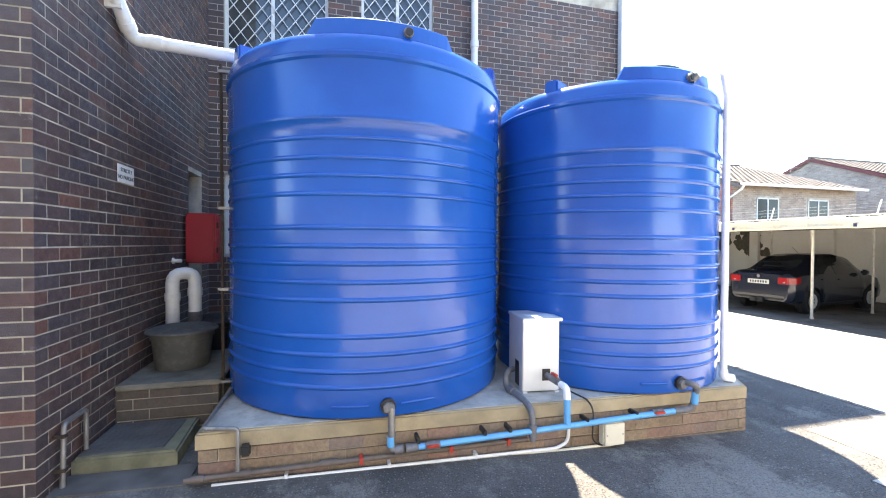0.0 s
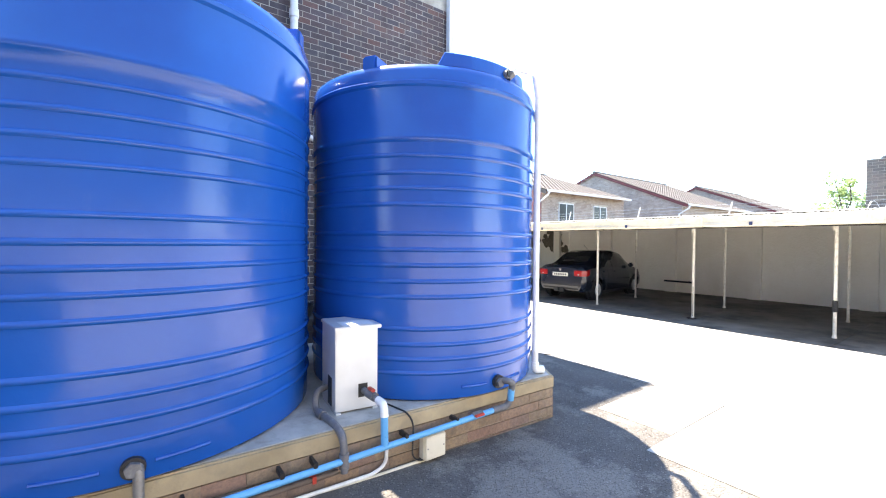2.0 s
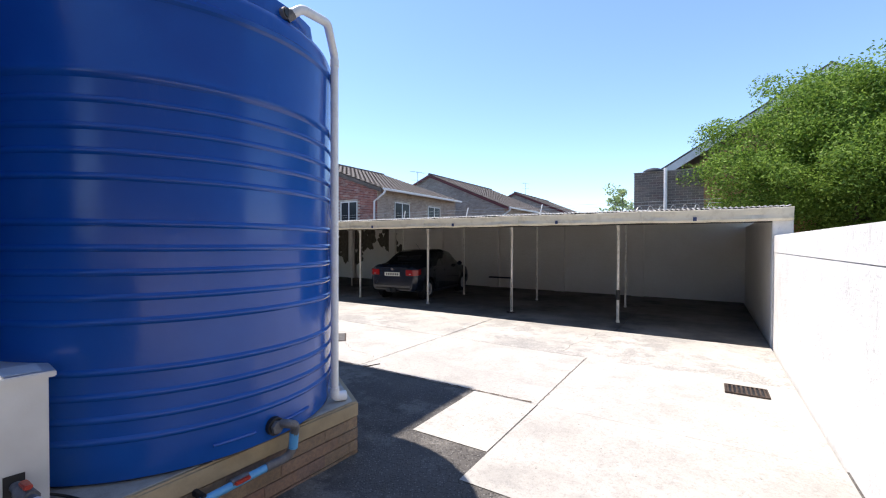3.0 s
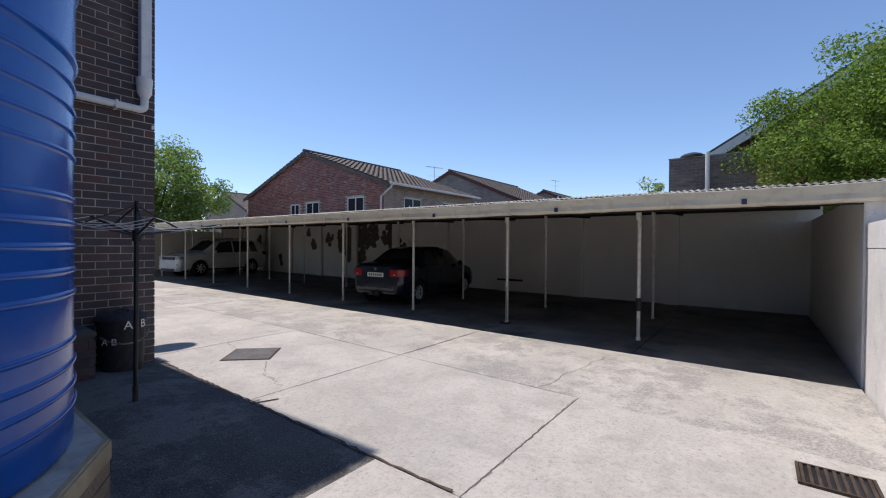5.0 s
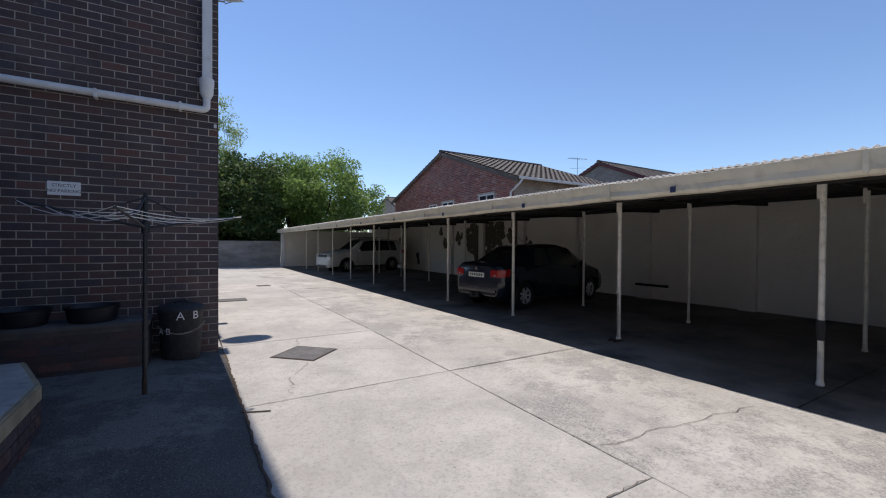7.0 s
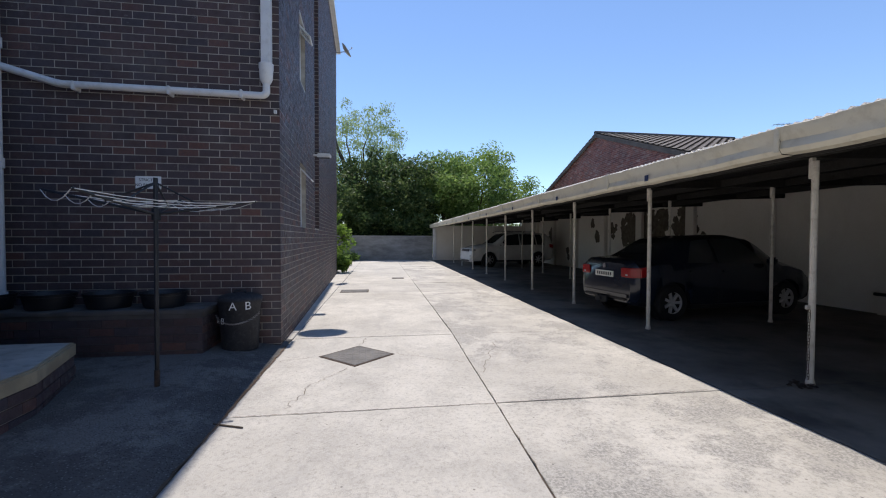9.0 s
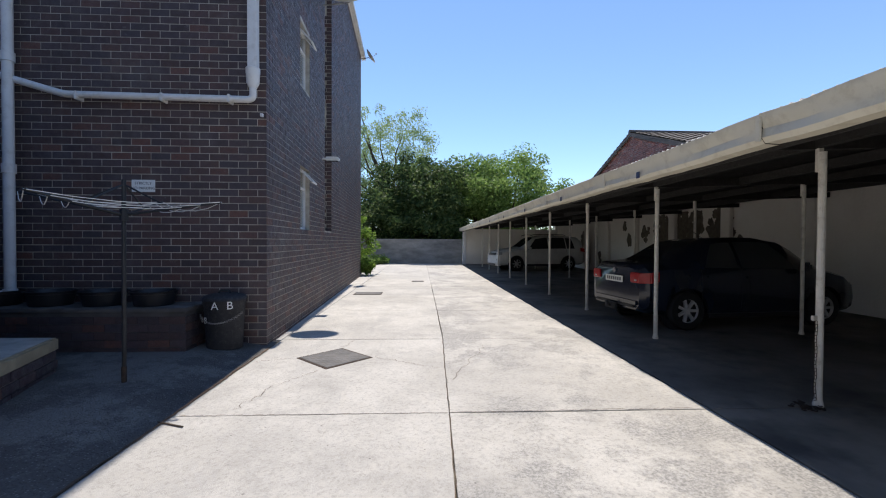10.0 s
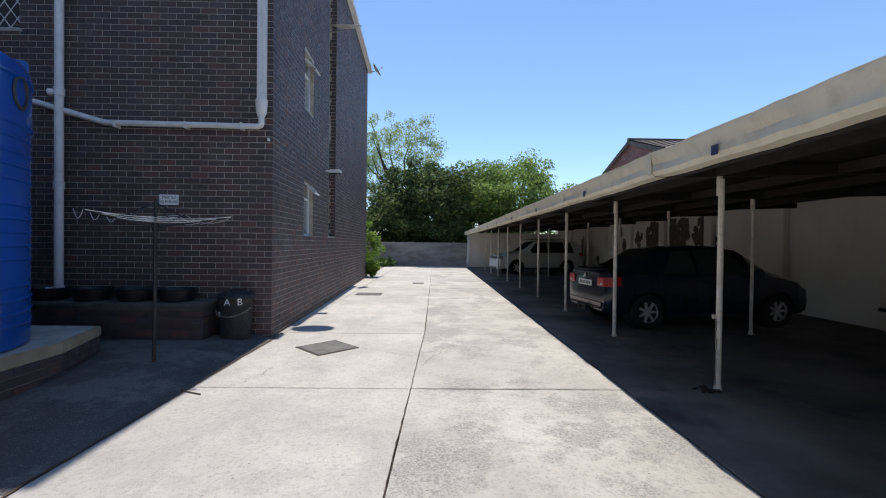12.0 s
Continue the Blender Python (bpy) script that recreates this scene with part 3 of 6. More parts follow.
for y0, y1, x0, x1 in ((-0.2, -0.183, -0.16, 0.16), (0.183, 0.2, -0.16, 0.16), (-0.182, 0.182, -0.16, -0.144), (-0.182, 0.182, 0.144, 0.16)):
    part("frame_bar", B(x0, x1, y0, y1, 0.001, 0.013), rust, grate)
for i in range(9):
    part("bar", B(-0.143, 0.143, -0.176 + i * 0.042, -0.157 + i * 0.042, 0.001, 0.012), rust, grate)

# ---- carport ----
POST_Y = [1.87, 4.23, 6.64, 9.1, 11.55, 14.0, 16.45, 18.9, 21.35, 23.8]
PX, MX, BX = 10.36, 12.70, 15.42
Y0, Y1 = -0.60, 26.6


def roof_z(x):
    return 2.13 + (x - 9.25) * 0.035


wall_back_carport = thing("wall_carport_back", "cream painted plaster wall behind the carport", "wall", kind="structure")
part("plaster_panel", B(BX, BX + 0.22, -0.75, 27.4, -0.3, 2.42), cream_wall, wall_back_carport)
for y in [-0.3 + 2.45 * i for i in range(1, 12)]:
    part("pilaster", B(BX - 0.13, BX + 0.003, y - 0.17, y + 0.17, -0.2, 2.33, bevel=0.012), cream_wall, wall_back_carport)
part("coping", B(BX - 0.01, BX + 0.25, -0.75, 27.4, 2.423, 2.47, bevel=0.01), cement, wall_back_carport)
end_wall = thing("wall_carport_end", "cream painted end wall of the carport", "wall", kind="structure")
part("plaster_panel", B(9.52, BX - 0.003, -0.79, -0.57, -0.3, 2.06), cream_wall, end_wall)
part("pier", B(9.48, 9.70, -0.81, -0.55, -0.3, 2.064, bevel=0.01), white_wall, end_wall)
far_end = thing("wall_carport_far_end", "cream painted far end wall of the carport", "wall", kind="structure")
part("plaster_panel", B(9.75, BX - 0.003, 26.6, 26.8, -0.3, 2.1), cream_wall, far_end)
part("pier", B(9.55, 9.747, 26.55, 26.85, -0.3, 2.1, bevel=0.01), white_wall, far_end)

boundary = thing("wall_boundary", "white painted boundary wall of the yard in full sun", "wall", kind="structure")
part("plaster_panel", B(-9, 9.476, -0.79, -0.57, -0.3, 1.45), white_wall, boundary)
part("coping_course", B(-9, 9.474, -0.795, -0.565, 1.453, 1.72, bevel=0.006), white_wall, boundary)
wall_far = thing("wall_far", "old grey cement wall closing the end of the drive", "wall", kind="structure")
part("plaster_panel", B(-4, 9.54, 27.0, 27.22, -0.3, 1.36), cement, wall_far)
part("coping", B(-4, 9.54, 26.97, 27.25, 1.363, 1.47, bevel=0.012), cement, wall_far)
# added out of view: cuts sky light and darkens what the tanks mirror
solid("wall_neighbour", B(-16, 4.5, -4.4, -4.1, -0.3, 8.5), blocker_dark, "unseen dark wall added behind the yard to block sky light", "wall", kind="structure")
solid("wall_garden", B(-8.6, -8.3, -0.57, 2.7, -0.3, 2.0), cement, "plain cement wall closing the yard", "wall", kind="structure")

carport = thing("carport", "long cream steel carport with a corrugated roof and slim posts", "carport")
# corrugated sheeting: ridges run with the fall
bm = bmesh.new()
rows = []
pitch = 0.076
n = int((Y1 - Y0 + 0.2) / (pitch / 4))
for x in (9.50, 12.4, 15.64):
    rows.append([bm.verts.new((x, Y0 - 0.16 + k * pitch / 4, roof_z(x) + 0.036 + 0.011 * math.sin(k * math.pi / 2))) for k in range(n + 1)])
for a, b in zip(rows, rows[1:]):
    for k in range(n):
        bm.faces.new((a[k], a[k + 1], b[k + 1], b[k]))
bmesh.ops.solidify(bm, geom=bm.faces, thickness=0.003)
under = bm
# pale copy of the same sheet just above, for the sunlit top and edge
bm = bmesh.new()
rows = []
for x in (9.475, 12.4, 15.66):
    rows.append([bm.verts.new((x, Y0 - 0.18 + k * pitch / 4, roof_z(x) + 0.052 + 0.013 * math.sin(k * math.pi / 2))) for k in range(n + 2)])
for a, b in zip(rows, rows[1:]):
    for k in range(n + 1):
        bm.faces.new((a[k], a[k + 1], b[k + 1], b[k]))
bmesh.ops.solidify(bm, geom=bm.faces, thickness=0.004)
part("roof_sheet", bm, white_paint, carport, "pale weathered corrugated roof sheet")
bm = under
sheet = part("corrugated_sheet", bm, roof_under, carport, "corrugated roof underside, stained and darkened for shade")
# fascia gutter: ogee section, in lengths that have sagged and been knocked
GUT = [(0.0, 0.0), (-0.10, 0.005), (-0.125, 0.04), (-0.115, 0.10), (-0.145, 0.16), (-0.15, 0.2), (-0.135, 0.205), (-0.125, 0.17), (0.0, 0.16)]
rng = random.Random(11)
cuts = [Y0 - 0.2, *[y - 0.55 for y in POST_Y], Y1 + 0.15]
for y0, y1 in zip(cuts, cuts[1:]):
    bm = bmesh.new()
    m_ = 16
    prev = None
    for k in range(m_ + 1):
        y = y0 + (y1 - y0 - 0.004) * k / m_
        dz = -0.010 * math.sin(math.pi * k / m_) + rng.uniform(-0.004, 0.004)
        dent = 0.022 * math.exp(-((y - y1 + 0.25) / 0.09) ** 2) + 0.014 * math.exp(-((y - y0 - 0.5) / 0.12) ** 2)
        ring = [bm.verts.new((9.50 + px + (dent if pz > 0.08 else 0) + rng.uniform(-0.002, 0.002), y, 1.955 + pz + dz)) for px, pz in GUT]
        if prev:
            for i in range(len(GUT) - 1):
                bm.faces.new((prev[i], prev[i + 1], ring[i + 1], ring[i]))
        prev = ring
    bmesh.ops.recalc_face_normals(bm, faces=bm.faces)
    g = part("gutter_length", bm, cream_paint, carport, "cream painted gutter length, dented", smooth=True)
    part("joint_bracket", B(9.345, 9.362, y1 - 0.02, y1 + 0.02, 1.97, 2.15, bevel=0.004), cream_paint, g)
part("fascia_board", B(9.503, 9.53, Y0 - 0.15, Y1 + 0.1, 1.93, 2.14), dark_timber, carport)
for k, y in enumerate(POST_Y[:-1]):
    part("bay_number_plate", B(9.356, 9.366, y - 1.40, y - 1.345, 1.97, 2.035), blue_ink, carport, "small dark blue bay number plate")
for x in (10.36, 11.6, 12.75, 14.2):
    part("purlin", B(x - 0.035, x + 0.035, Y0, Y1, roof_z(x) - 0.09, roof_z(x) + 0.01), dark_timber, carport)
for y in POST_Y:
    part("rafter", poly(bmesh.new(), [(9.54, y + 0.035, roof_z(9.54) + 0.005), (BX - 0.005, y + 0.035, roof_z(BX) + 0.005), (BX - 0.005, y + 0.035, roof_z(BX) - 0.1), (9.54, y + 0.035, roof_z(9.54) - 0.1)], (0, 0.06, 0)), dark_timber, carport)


def carport_post(x, y, r, top, chain=False):
    p = part("post", T([(x, y, DRIVE), (x, y, top)], r, 12), cream_post, carport, "slim cream painted steel post")
    part("base_collar", lathe(bmesh.new(), [(r + 0.004, DRIVE), (r + 0.012, DRIVE + 0.01), (r + 0.004, DRIVE + 0.05), (r, DRIVE + 0.06)], 12, (x, y)), cream_post, p)
    part("top_bracket", B(x - r * 0.8, x + r * 0.8, y + r * 0.4, y + r + 0.02, top - 0.16, top + 0.035, bevel=0.003), cream_post, p)
    if chain:
        part("latch", B(x - r - 0.04, x - r + 0.002, y - 0.012, y + 0.012, 0.66, 0.70, bevel=0.004), cream_post, p)
        bm = bmesh.new()
        for k in range(22):
            c = Vector((x - r - 0.012 + 0.004 * math.sin(k), y - 0.01, 0.66 - k * 0.03))
            off = Vector((0.009, 0, 0)) if k % 2 else Vector((0, 0.009, 0))
            tube(bm, [c + off, c + off - Vector((0, 0, 0.028)), c - off - Vector((0, 0, 0.028)), c - off, c + off], 0.003, 4, False)
        part("chain", bm, rust, p)


for k, y in enumerate(POST_Y):
    carport_post(PX, y, 0.028, roof_z(PX) - 0.13, chain=k in (1,))
    carport_post(MX, y + 0.22, 0.025, roof_z(MX) - 0.10)
    if k == 0:
        p = part("rubber_guard", lathe(bmesh.new(), [(0.029, 0.42), (0.040, 0.43), (0.043, 0.55), (0.040, 0.62), (0.029, 0.63)], 12, (PX, y)), black_rubber, carport)
rail = thing("tow_rail", "dark steel rail bracketed to the carport wall", "rail", (0, 0, 0))
part("rail", T([(15.2, 6.3, 0.33), (15.2, 7.2, 0.33)], 0.03, 8), steel_dark, rail)
for y in (6.45, 7.1):
    part("bracket", B(15.2, 15.502, y - 0.02, y + 0.02, 0.31, 0.35), steel_dark, rail)

# bare patches where climbing plants were torn off the wall
rng = random.Random(21)


def bare(cy, cz, n, ry, rz):
    bm = bmesh.new()
    for k in range(n):
        a = rng.uniform(0, 6.28)
        q = math.sqrt(rng.uniform(0, 1))
        py, pz = cy + ry * q * math.cos(a), cz + rz * q * math.sin(a)
        r = rng.uniform(0.10, 0.27) * (1.15 - 0.5 * q)
        m_ = 13
        x = BX - 0.004 - 0.0003 * k
        bm.faces.new([bm.verts.new((x, py + r * rng.uniform(0.6, 1.15) * math.cos(-2 * math.pi * i / m_), max(0.1, min(2.3, pz + r * rng.uniform(0.6, 1.15) * math.sin(-2 * math.pi * i / m_))))) for i in range(m_)])
    return bm


for cy, cz, n, ry, rz in ((12.25, 1.75, 60, 0.5, 0.5), (12.0, 1.3, 12, 0.5, 0.15), (13.3, 1.8, 34, 0.3, 0.5), (13.95, 1.75, 70, 0.5, 0.6), (15.05, 1.6, 80, 0.6, 0.6), (14.4, 0.95, 26, 0.7, 0.3), (16.2, 1.65, 9, 0.25, 0.3), (17.45, 1.4, 6, 0.2, 0.15), (17.85, 2.0, 3, 0.1, 0.12), (20.2, 0.75, 6, 0.12, 0.4), (22.3, 1.5, 9, 0.25, 0.5)):
    part("bare_patch", bare(cy, cz, n, ry, rz), bare_patch, wall_back_carport, "dark bare patch where paint has peeled")


# ---- tank yard ----
PT = 0.355
plinth = thing("plinth", "raised concrete plinth faced with buff bricks carrying two tanks", "plinth")
OUT = [(-0.97, 2.72), (3.50, 2.58), (3.90, 3.22), (3.90, 4.3), (3.62, 5.12), (-0.97, 5.12)]
INN = [(-0.95, 2.74), (3.49, 2.60), (3.88, 3.23), (3.88, 4.29), (3.61, 5.10), (-0.95, 5.10)]
part("core", poly(bmesh.new(), [(x, y, PT - 0.11) for x, y in INN], (0, 0, -0.6)), mortar, plinth)
bm = poly(bmesh.new(), [(x, y, PT) for x, y in OUT], (0, 0, -0.108))
bmesh.ops.bevel(bm, geom=[e for e in bm.edges if all(v.co.z > PT - 1e-4 for v in e.verts)], offset=0.012, segments=2, affect="EDGES")
part("slab", bm, slab_edge, plinth, "yellowish cement slab edge")
part("screed", poly(bmesh.new(), [(1.5 + (x - 1.5) * 0.985, 3.85 + (y - 3.85) * 0.975, PT + 0.004) for x, y in OUT], (0, 0, -0.02)), cast_concrete, plinth, "grey stained screed top")
for k, (a, b) in enumerate(zip(INN, INN[1:4])):
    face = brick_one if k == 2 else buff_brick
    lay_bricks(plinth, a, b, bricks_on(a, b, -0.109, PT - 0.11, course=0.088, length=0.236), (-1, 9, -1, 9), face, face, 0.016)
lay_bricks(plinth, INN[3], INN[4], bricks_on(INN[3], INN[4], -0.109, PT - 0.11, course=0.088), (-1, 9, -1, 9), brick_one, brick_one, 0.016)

RINGS = [0.645, 0.757, 0.876, 1.004, 1.262, 1.388, 1.519, 1.645, 1.776, 2.012, 2.142, 2.267, 2.405]


def tank_plateau(r, z0, z1, a0, a1):
    """The raised flat on the shoulder that carries the lid: an arc with sloping ends."""
    bm = bmesh.new()
    rows = []
    for k in range(15):
        a = a0 + (a1 - a0) * k / 14
        top = z0 if k in (0, 14) else z1
        c, s = math.cos(radians(a)), math.sin(radians(a))
        rows.append([bm.verts.new((q * c, q * s, h)) for q, h in ((r - 0.045, z0 - 0.02), (r - 0.058, top - 0.012), (r - 0.075, top), (r * 0.3, top), (r * 0.3, z0 - 0.02))])
    for a, b in zip(rows, rows[1:]):
        for i in range(4):
            bm.faces.new((a[i], b[i], b[i + 1], a[i + 1]))
    bmesh.ops.recalc_face_normals(bm, faces=bm.faces)
    return bm


def water_tank(cx, cy, r, facing, lugs, tall=1.0, flat=(-118, -62), lid_at=(0.0, -0.55), boss_at=-82):
    t = thing("water_tank", "tall ribbed blue plastic water tank on the plinth", "water tank", (cx, cy, PT + 0.002), "blue water tanks", turn=facing + 90)
    z = lambda h: (h - 0.41) * tall
    prof = [(0, 0), (r - 0.03, 0), (r - 0.004, 0.02), (r, 0.06)]
    for h in RINGS:
        prof += [(r, z(h) - 0.019), (r + 0.010, z(h) - 0.010), (r + 0.013, z(h)), (r + 0.010, z(h) + 0.010), (r, z(h) + 0.019)]
    prof += [(r + 0.002, z(2.51)), (r + 0.014, z(2.525)), (r + 0.020, z(2.542)), (r + 0.016, z(2.56)), (r + 0.008, z(2.58)), (r + 0.008, z(2.95))]
    prof += [(r + 0.024, z(2.965)), (r + 0.026, z(2.99)), (r + 0.012, z(3.005)), (r + 0.006, z(3.08)), (r - 0.012, z(3.125)), (r - 0.05, z(3.15)), (r * 0.72, z(3.21)), (r * 0.4, z(3.27)), (0, z(3.29))]
    body = part("body", lathe(bmesh.new(), prof, 112), tank_blue, t, smooth=True)
    part("platform", tank_plateau(r, z(3.13), z(3.27), *flat), tank_blue, t)
    for a in lugs:
        lug = bx(bmesh.new(), -0.065, 0.065, -r + 0.012, -r + 0.2, z(3.07), z(3.235), bevel=0.016)
        bmesh.ops.rotate(lug, verts=lug.verts, matrix=Matrix.Rotation(radians(a), 3, "Z"))
        part("lifting_lug", lug, tank_blue, t, smooth=True)
    lid = part("lid", lathe(bmesh.new(), [(0.25, z(3.24)), (0.255, z(3.35)), (0.285, z(3.36)), (0.285, z(3.41)), (0.26, z(3.425)), (0.24, z(3.41)), (0, z(3.415))], 40, lid_at), black_plastic, t, "black screw-on lid", smooth=True)
    bc, bs = math.cos(radians(boss_at)), math.sin(radians(boss_at))
    boss = part("inlet_boss", T([((r - 0.1) * bc, (r - 0.1) * bs, z(3.195)), ((r - 0.02) * bc, (r - 0.02) * bs, z(3.19))], 0.036, 18), grey_pvc, t, "dark inlet boss")
    part("bore", T([((r - 0.05) * bc, (r - 0.05) * bs, z(3.192)), ((r - 0.012) * bc, (r - 0.012) * bs, z(3.19))], 0.028, 16), black_plastic, boss)
    o = part("outlet_flange", T([(0.02, -r + 0.01, 0.10), (0.02, -r - 0.03, 0.10)], 0.055, 16), black_plastic, t, "black outlet flange")
    part("flange_nut", T([(0.02, -r - 0.028, 0.10), (0.02, -r - 0.055, 0.10)], 0.04, 6), grey_pvc, o)
    # the broken lowest rib either side of the outlet
    for s in (-1, 1):
        pts = [((r + 0.001) * math.sin(s * q), -(r + 0.001) * math.cos(s * q), z(0.515)) for q in [0.09 + 0.03 * k for k in range(8)]]
        part("low_rib", T(pts, 0.012, 8), tank_blue, t, smooth=True)
    return t


T1, T2 = (0.268, 3.905, 1.256), (2.71, 3.64, 1.092)
tank_a = water_tank(*T1, -90, (-64, 58, 120, 180), 1.005)
tank_b = water_tank(*T2, -90, (-58, 70, 130, 190), 0.967, (-119, -61), (0.2, -0.5), -82)
# a round mark of the maker's lettering on the drive side of the second tank
bm = bmesh.new()
rr = T2[2] + 0.012
pts = []
for k in range(25):
    q = 2 * math.pi * k / 24
    ang = radians(22) + 0.10 * math.cos(q)
    pts.append((T2[0] + rr * math.cos(ang), T2[1] + rr * math.sin(ang), 2.70 + 0.14 * math.sin(q)))
tube(bm, pts, 0.018, 6, False)
mark = solid("tank_mark", bm, ink, "black ring-shaped printed mark on the blue tank", "mark")

over = thing("overflow_pipe", "white plastic overflow pipe down the side of the blue tank", "pipe", (0.005, -0.06, -0.055))
part("pipe", T([(2.88, 2.655, 3.10), (2.95, 2.62, 3.165), (3.21, 2.665, 3.20), (3.37, 2.765, 3.05), (3.37, 2.765, 0.47), (3.44, 2.735, 0.45)], 0.030, 14, bend=0.035), white_pvc, over, smooth=True)
part("elbow", T([(3.37, 2.765, 0.53), (3.37, 2.765, 0.458), (3.45, 2.73, 0.453)], 0.037, 14, bend=0.04), white_pvc, over, smooth=True)
part("coupling", T([(3.37, 2.765, 3.02), (3.37, 2.765, 2.97)], 0.034, 14), white_pvc, over, smooth=True)
part("socket", T([(2.868, 2.67, 3.085), (2.90, 2.645, 3.12)], 0.036, 14), grey_pvc, over, smooth=True)

# pump cover
pump = thing("pump_cover", "folded galvanised steel pump cover on the plinth", "pump cover", (1.455, 2.885, PT + 0.004), turn=-7)
part("shell", bx(bmesh.new(), 0, 0.32, 0, 0.40, 0.012, 0.62, bevel=0.006), galv, pump)
part("top_lid", bx(bmesh.new(), -0.008, 0.345, -0.018, 0.41, 0.605, 0.632, bevel=0.005), galv, pump)
part("label", B(0.06, 0.3, 0.02, 0.2, 0.633, 0.6345), sign_white, pump, "white paper label")
part("cutout", B(0.17, 0.24, -0.004, 0.003, 0.10, 0.20), black_plastic, pump, "dark pipe opening")
part("side_cutout", B(-0.004, 0.003, 0.10, 0.2, 0.03, 0.24), black_plastic, pump, "dark pipe opening")
for x in (0.02, 0.30):
    part("foot", B(x - 0.018, x + 0.018, -0.012, 0.39, 0, 0.013), galv, pump)

# plumbing along the plinth
YF = 2.655
supply = thing("supply_pipe", "blue plastic supply pipe with red valves along the plinth", "pipe")
part("pipe", T([(0.44, YF, 0.282), (1.5, YF - 0.012, 0.30), (2.66, YF - 0.02, 0.32)], 0.022, 12), blue_pvc, supply, smooth=True)
part("drop_pipe", T([(0.31, 2.69, 0.52), (0.31, 2.665, 0.50), (0.31, 2.66, 0.285), (0.37, YF, 0.282)], 0.025, 12, bend=0.05), galv_pipe, supply, smooth=True)
part("coupling", T([(0.305, 2.66, 0.36), (0.305, 2.66, 0.31)], 0.027, 12), blue_pvc, supply, smooth=True)
for a, b in ((0.33, 0.39), (0.41, 0.5), (0.57, 0.66)):
    part("union", T([(a, YF, 0.282), (b, YF, 0.283)], 0.031, 12), grey_pvc, supply, smooth=True)
for x, z in ((0.60, 0.284), (2.5, 0.318)):
    v = part("valve", T([(x - 0.05, YF - 0.012, z), (x + 0.05, YF - 0.012, z)], 0.028, 12), grey_pvc, supply, smooth=True)
    part("valve_handle", bx(bmesh.new(), x - 0.045, x + 0.045, YF - 0.06, YF - 0.035, z + 0.005, z + 0.022, bevel=0.005), red_plastic, v, "red valve handle")
part("riser", T([(2.66, YF - 0.02, 0.32), (2.83, YF - 0.03, 0.323), (2.83, 2.58, 0.50), (2.775, 2.57, 0.527), (2.755, 2.62, 0.527)], 0.026, 12, bend=0.06), grey_pvc, supply, smooth=True)
part("coupling", T([(2.83, 2.605, 0.37), (2.83, 2.595, 0.45)], 0.028, 12), blue_pvc, supply, smooth=True)
part("pump_inlet", T([(1.46, 3.17, 0.56), (1.37, 3.12, 0.56), (1.35, 3.08, 0.44), (1.38, 2.80, 0.435), (1.39, 2.655, 0.40), (1.39, 2.645, 0.22)], 0.024, 12, bend=0.05), grey_pvc, supply, smooth=True)
for p, q in (((1.355, 3.02, 0.44), (1.362, 2.95, 0.438)), ((1.39, 2.65, 0.34), (1.39, 2.645, 0.25))):
    part("union", T([p, q], 0.032, 12), grey_pvc, supply, smooth=True)
part("pump_outlet", T([(1.66, 3.02, 0.56), (1.67, 2.86, 0.56), (1.68, 2.72, 0.545)], 0.024, 12), grey_pvc, supply, smooth=True)
part("white_elbow", T([(1.677, 2.74, 0.548), (1.68, 2.66, 0.545), (1.68, 2.65, 0.46)], 0.028, 12, bend=0.04), white_pvc, supply, smooth=True)
part("coupling", T([(1.68, 2.65, 0.47), (1.68, YF - 0.01, 0.31)], 0.026, 12), blue_pvc, supply, smooth=True)
v = part("valve", T([(1.667, 2.88, 0.56), (1.675, 2.78, 0.555)], 0.032, 12), grey_pvc, supply, smooth=True)
part("valve_handle", B(1.655, 1.685, 2.79, 2.87, 0.59, 0.61, bevel=0.005), red_plastic, v, "red valve handle")
for x in (0.5, 1.0, 1.2, 1.85, 2.3):
    part("clip", B(x - 0.012, x + 0.012, YF - 0.03, 2.745, 0.315, 0.345, bevel=0.003), black_plastic, supply)

iron = thing("iron_pipe", "weathered brown iron pipe clipped to the plinth bricks", "pipe")
part("pipe", T([(-1.02, 2.69, 0.235), (-0.5, 2.69, 0.232), (1.36, 2.68, 0.222)], 0.018, 10), brown_pipe, iron, smooth=True)
for a, b in ((-0.98, -0.9), (-0.72, -0.62), (-0.18, -0.06)):
    part("union", T([(a, 2.69, 0.235), (b, 2.69, 0.234)], 0.025, 10), brown_pipe, iron, smooth=True)
part("standpipe", T([(-0.70, 2.69, 0.235), (-0.70, 2.70, 0.44), (-0.92, 2.74, 0.445), (-0.9, 4.2, 0.445)], 0.014, 8, bend=0.03), galv_pipe, iron, smooth=True)
part("tap_body", B(-0.68, -0.62, 2.66, 2.70, 0.345, 0.385, bevel=0.008), black_plastic, iron)
for x in (0.1, 0.75, 1.2):
    part("clip", B(x - 0.012, x + 0.012, 2.655, 2.73, 0.205, 0.25), red_plastic, iron, "red paint-marked clip")

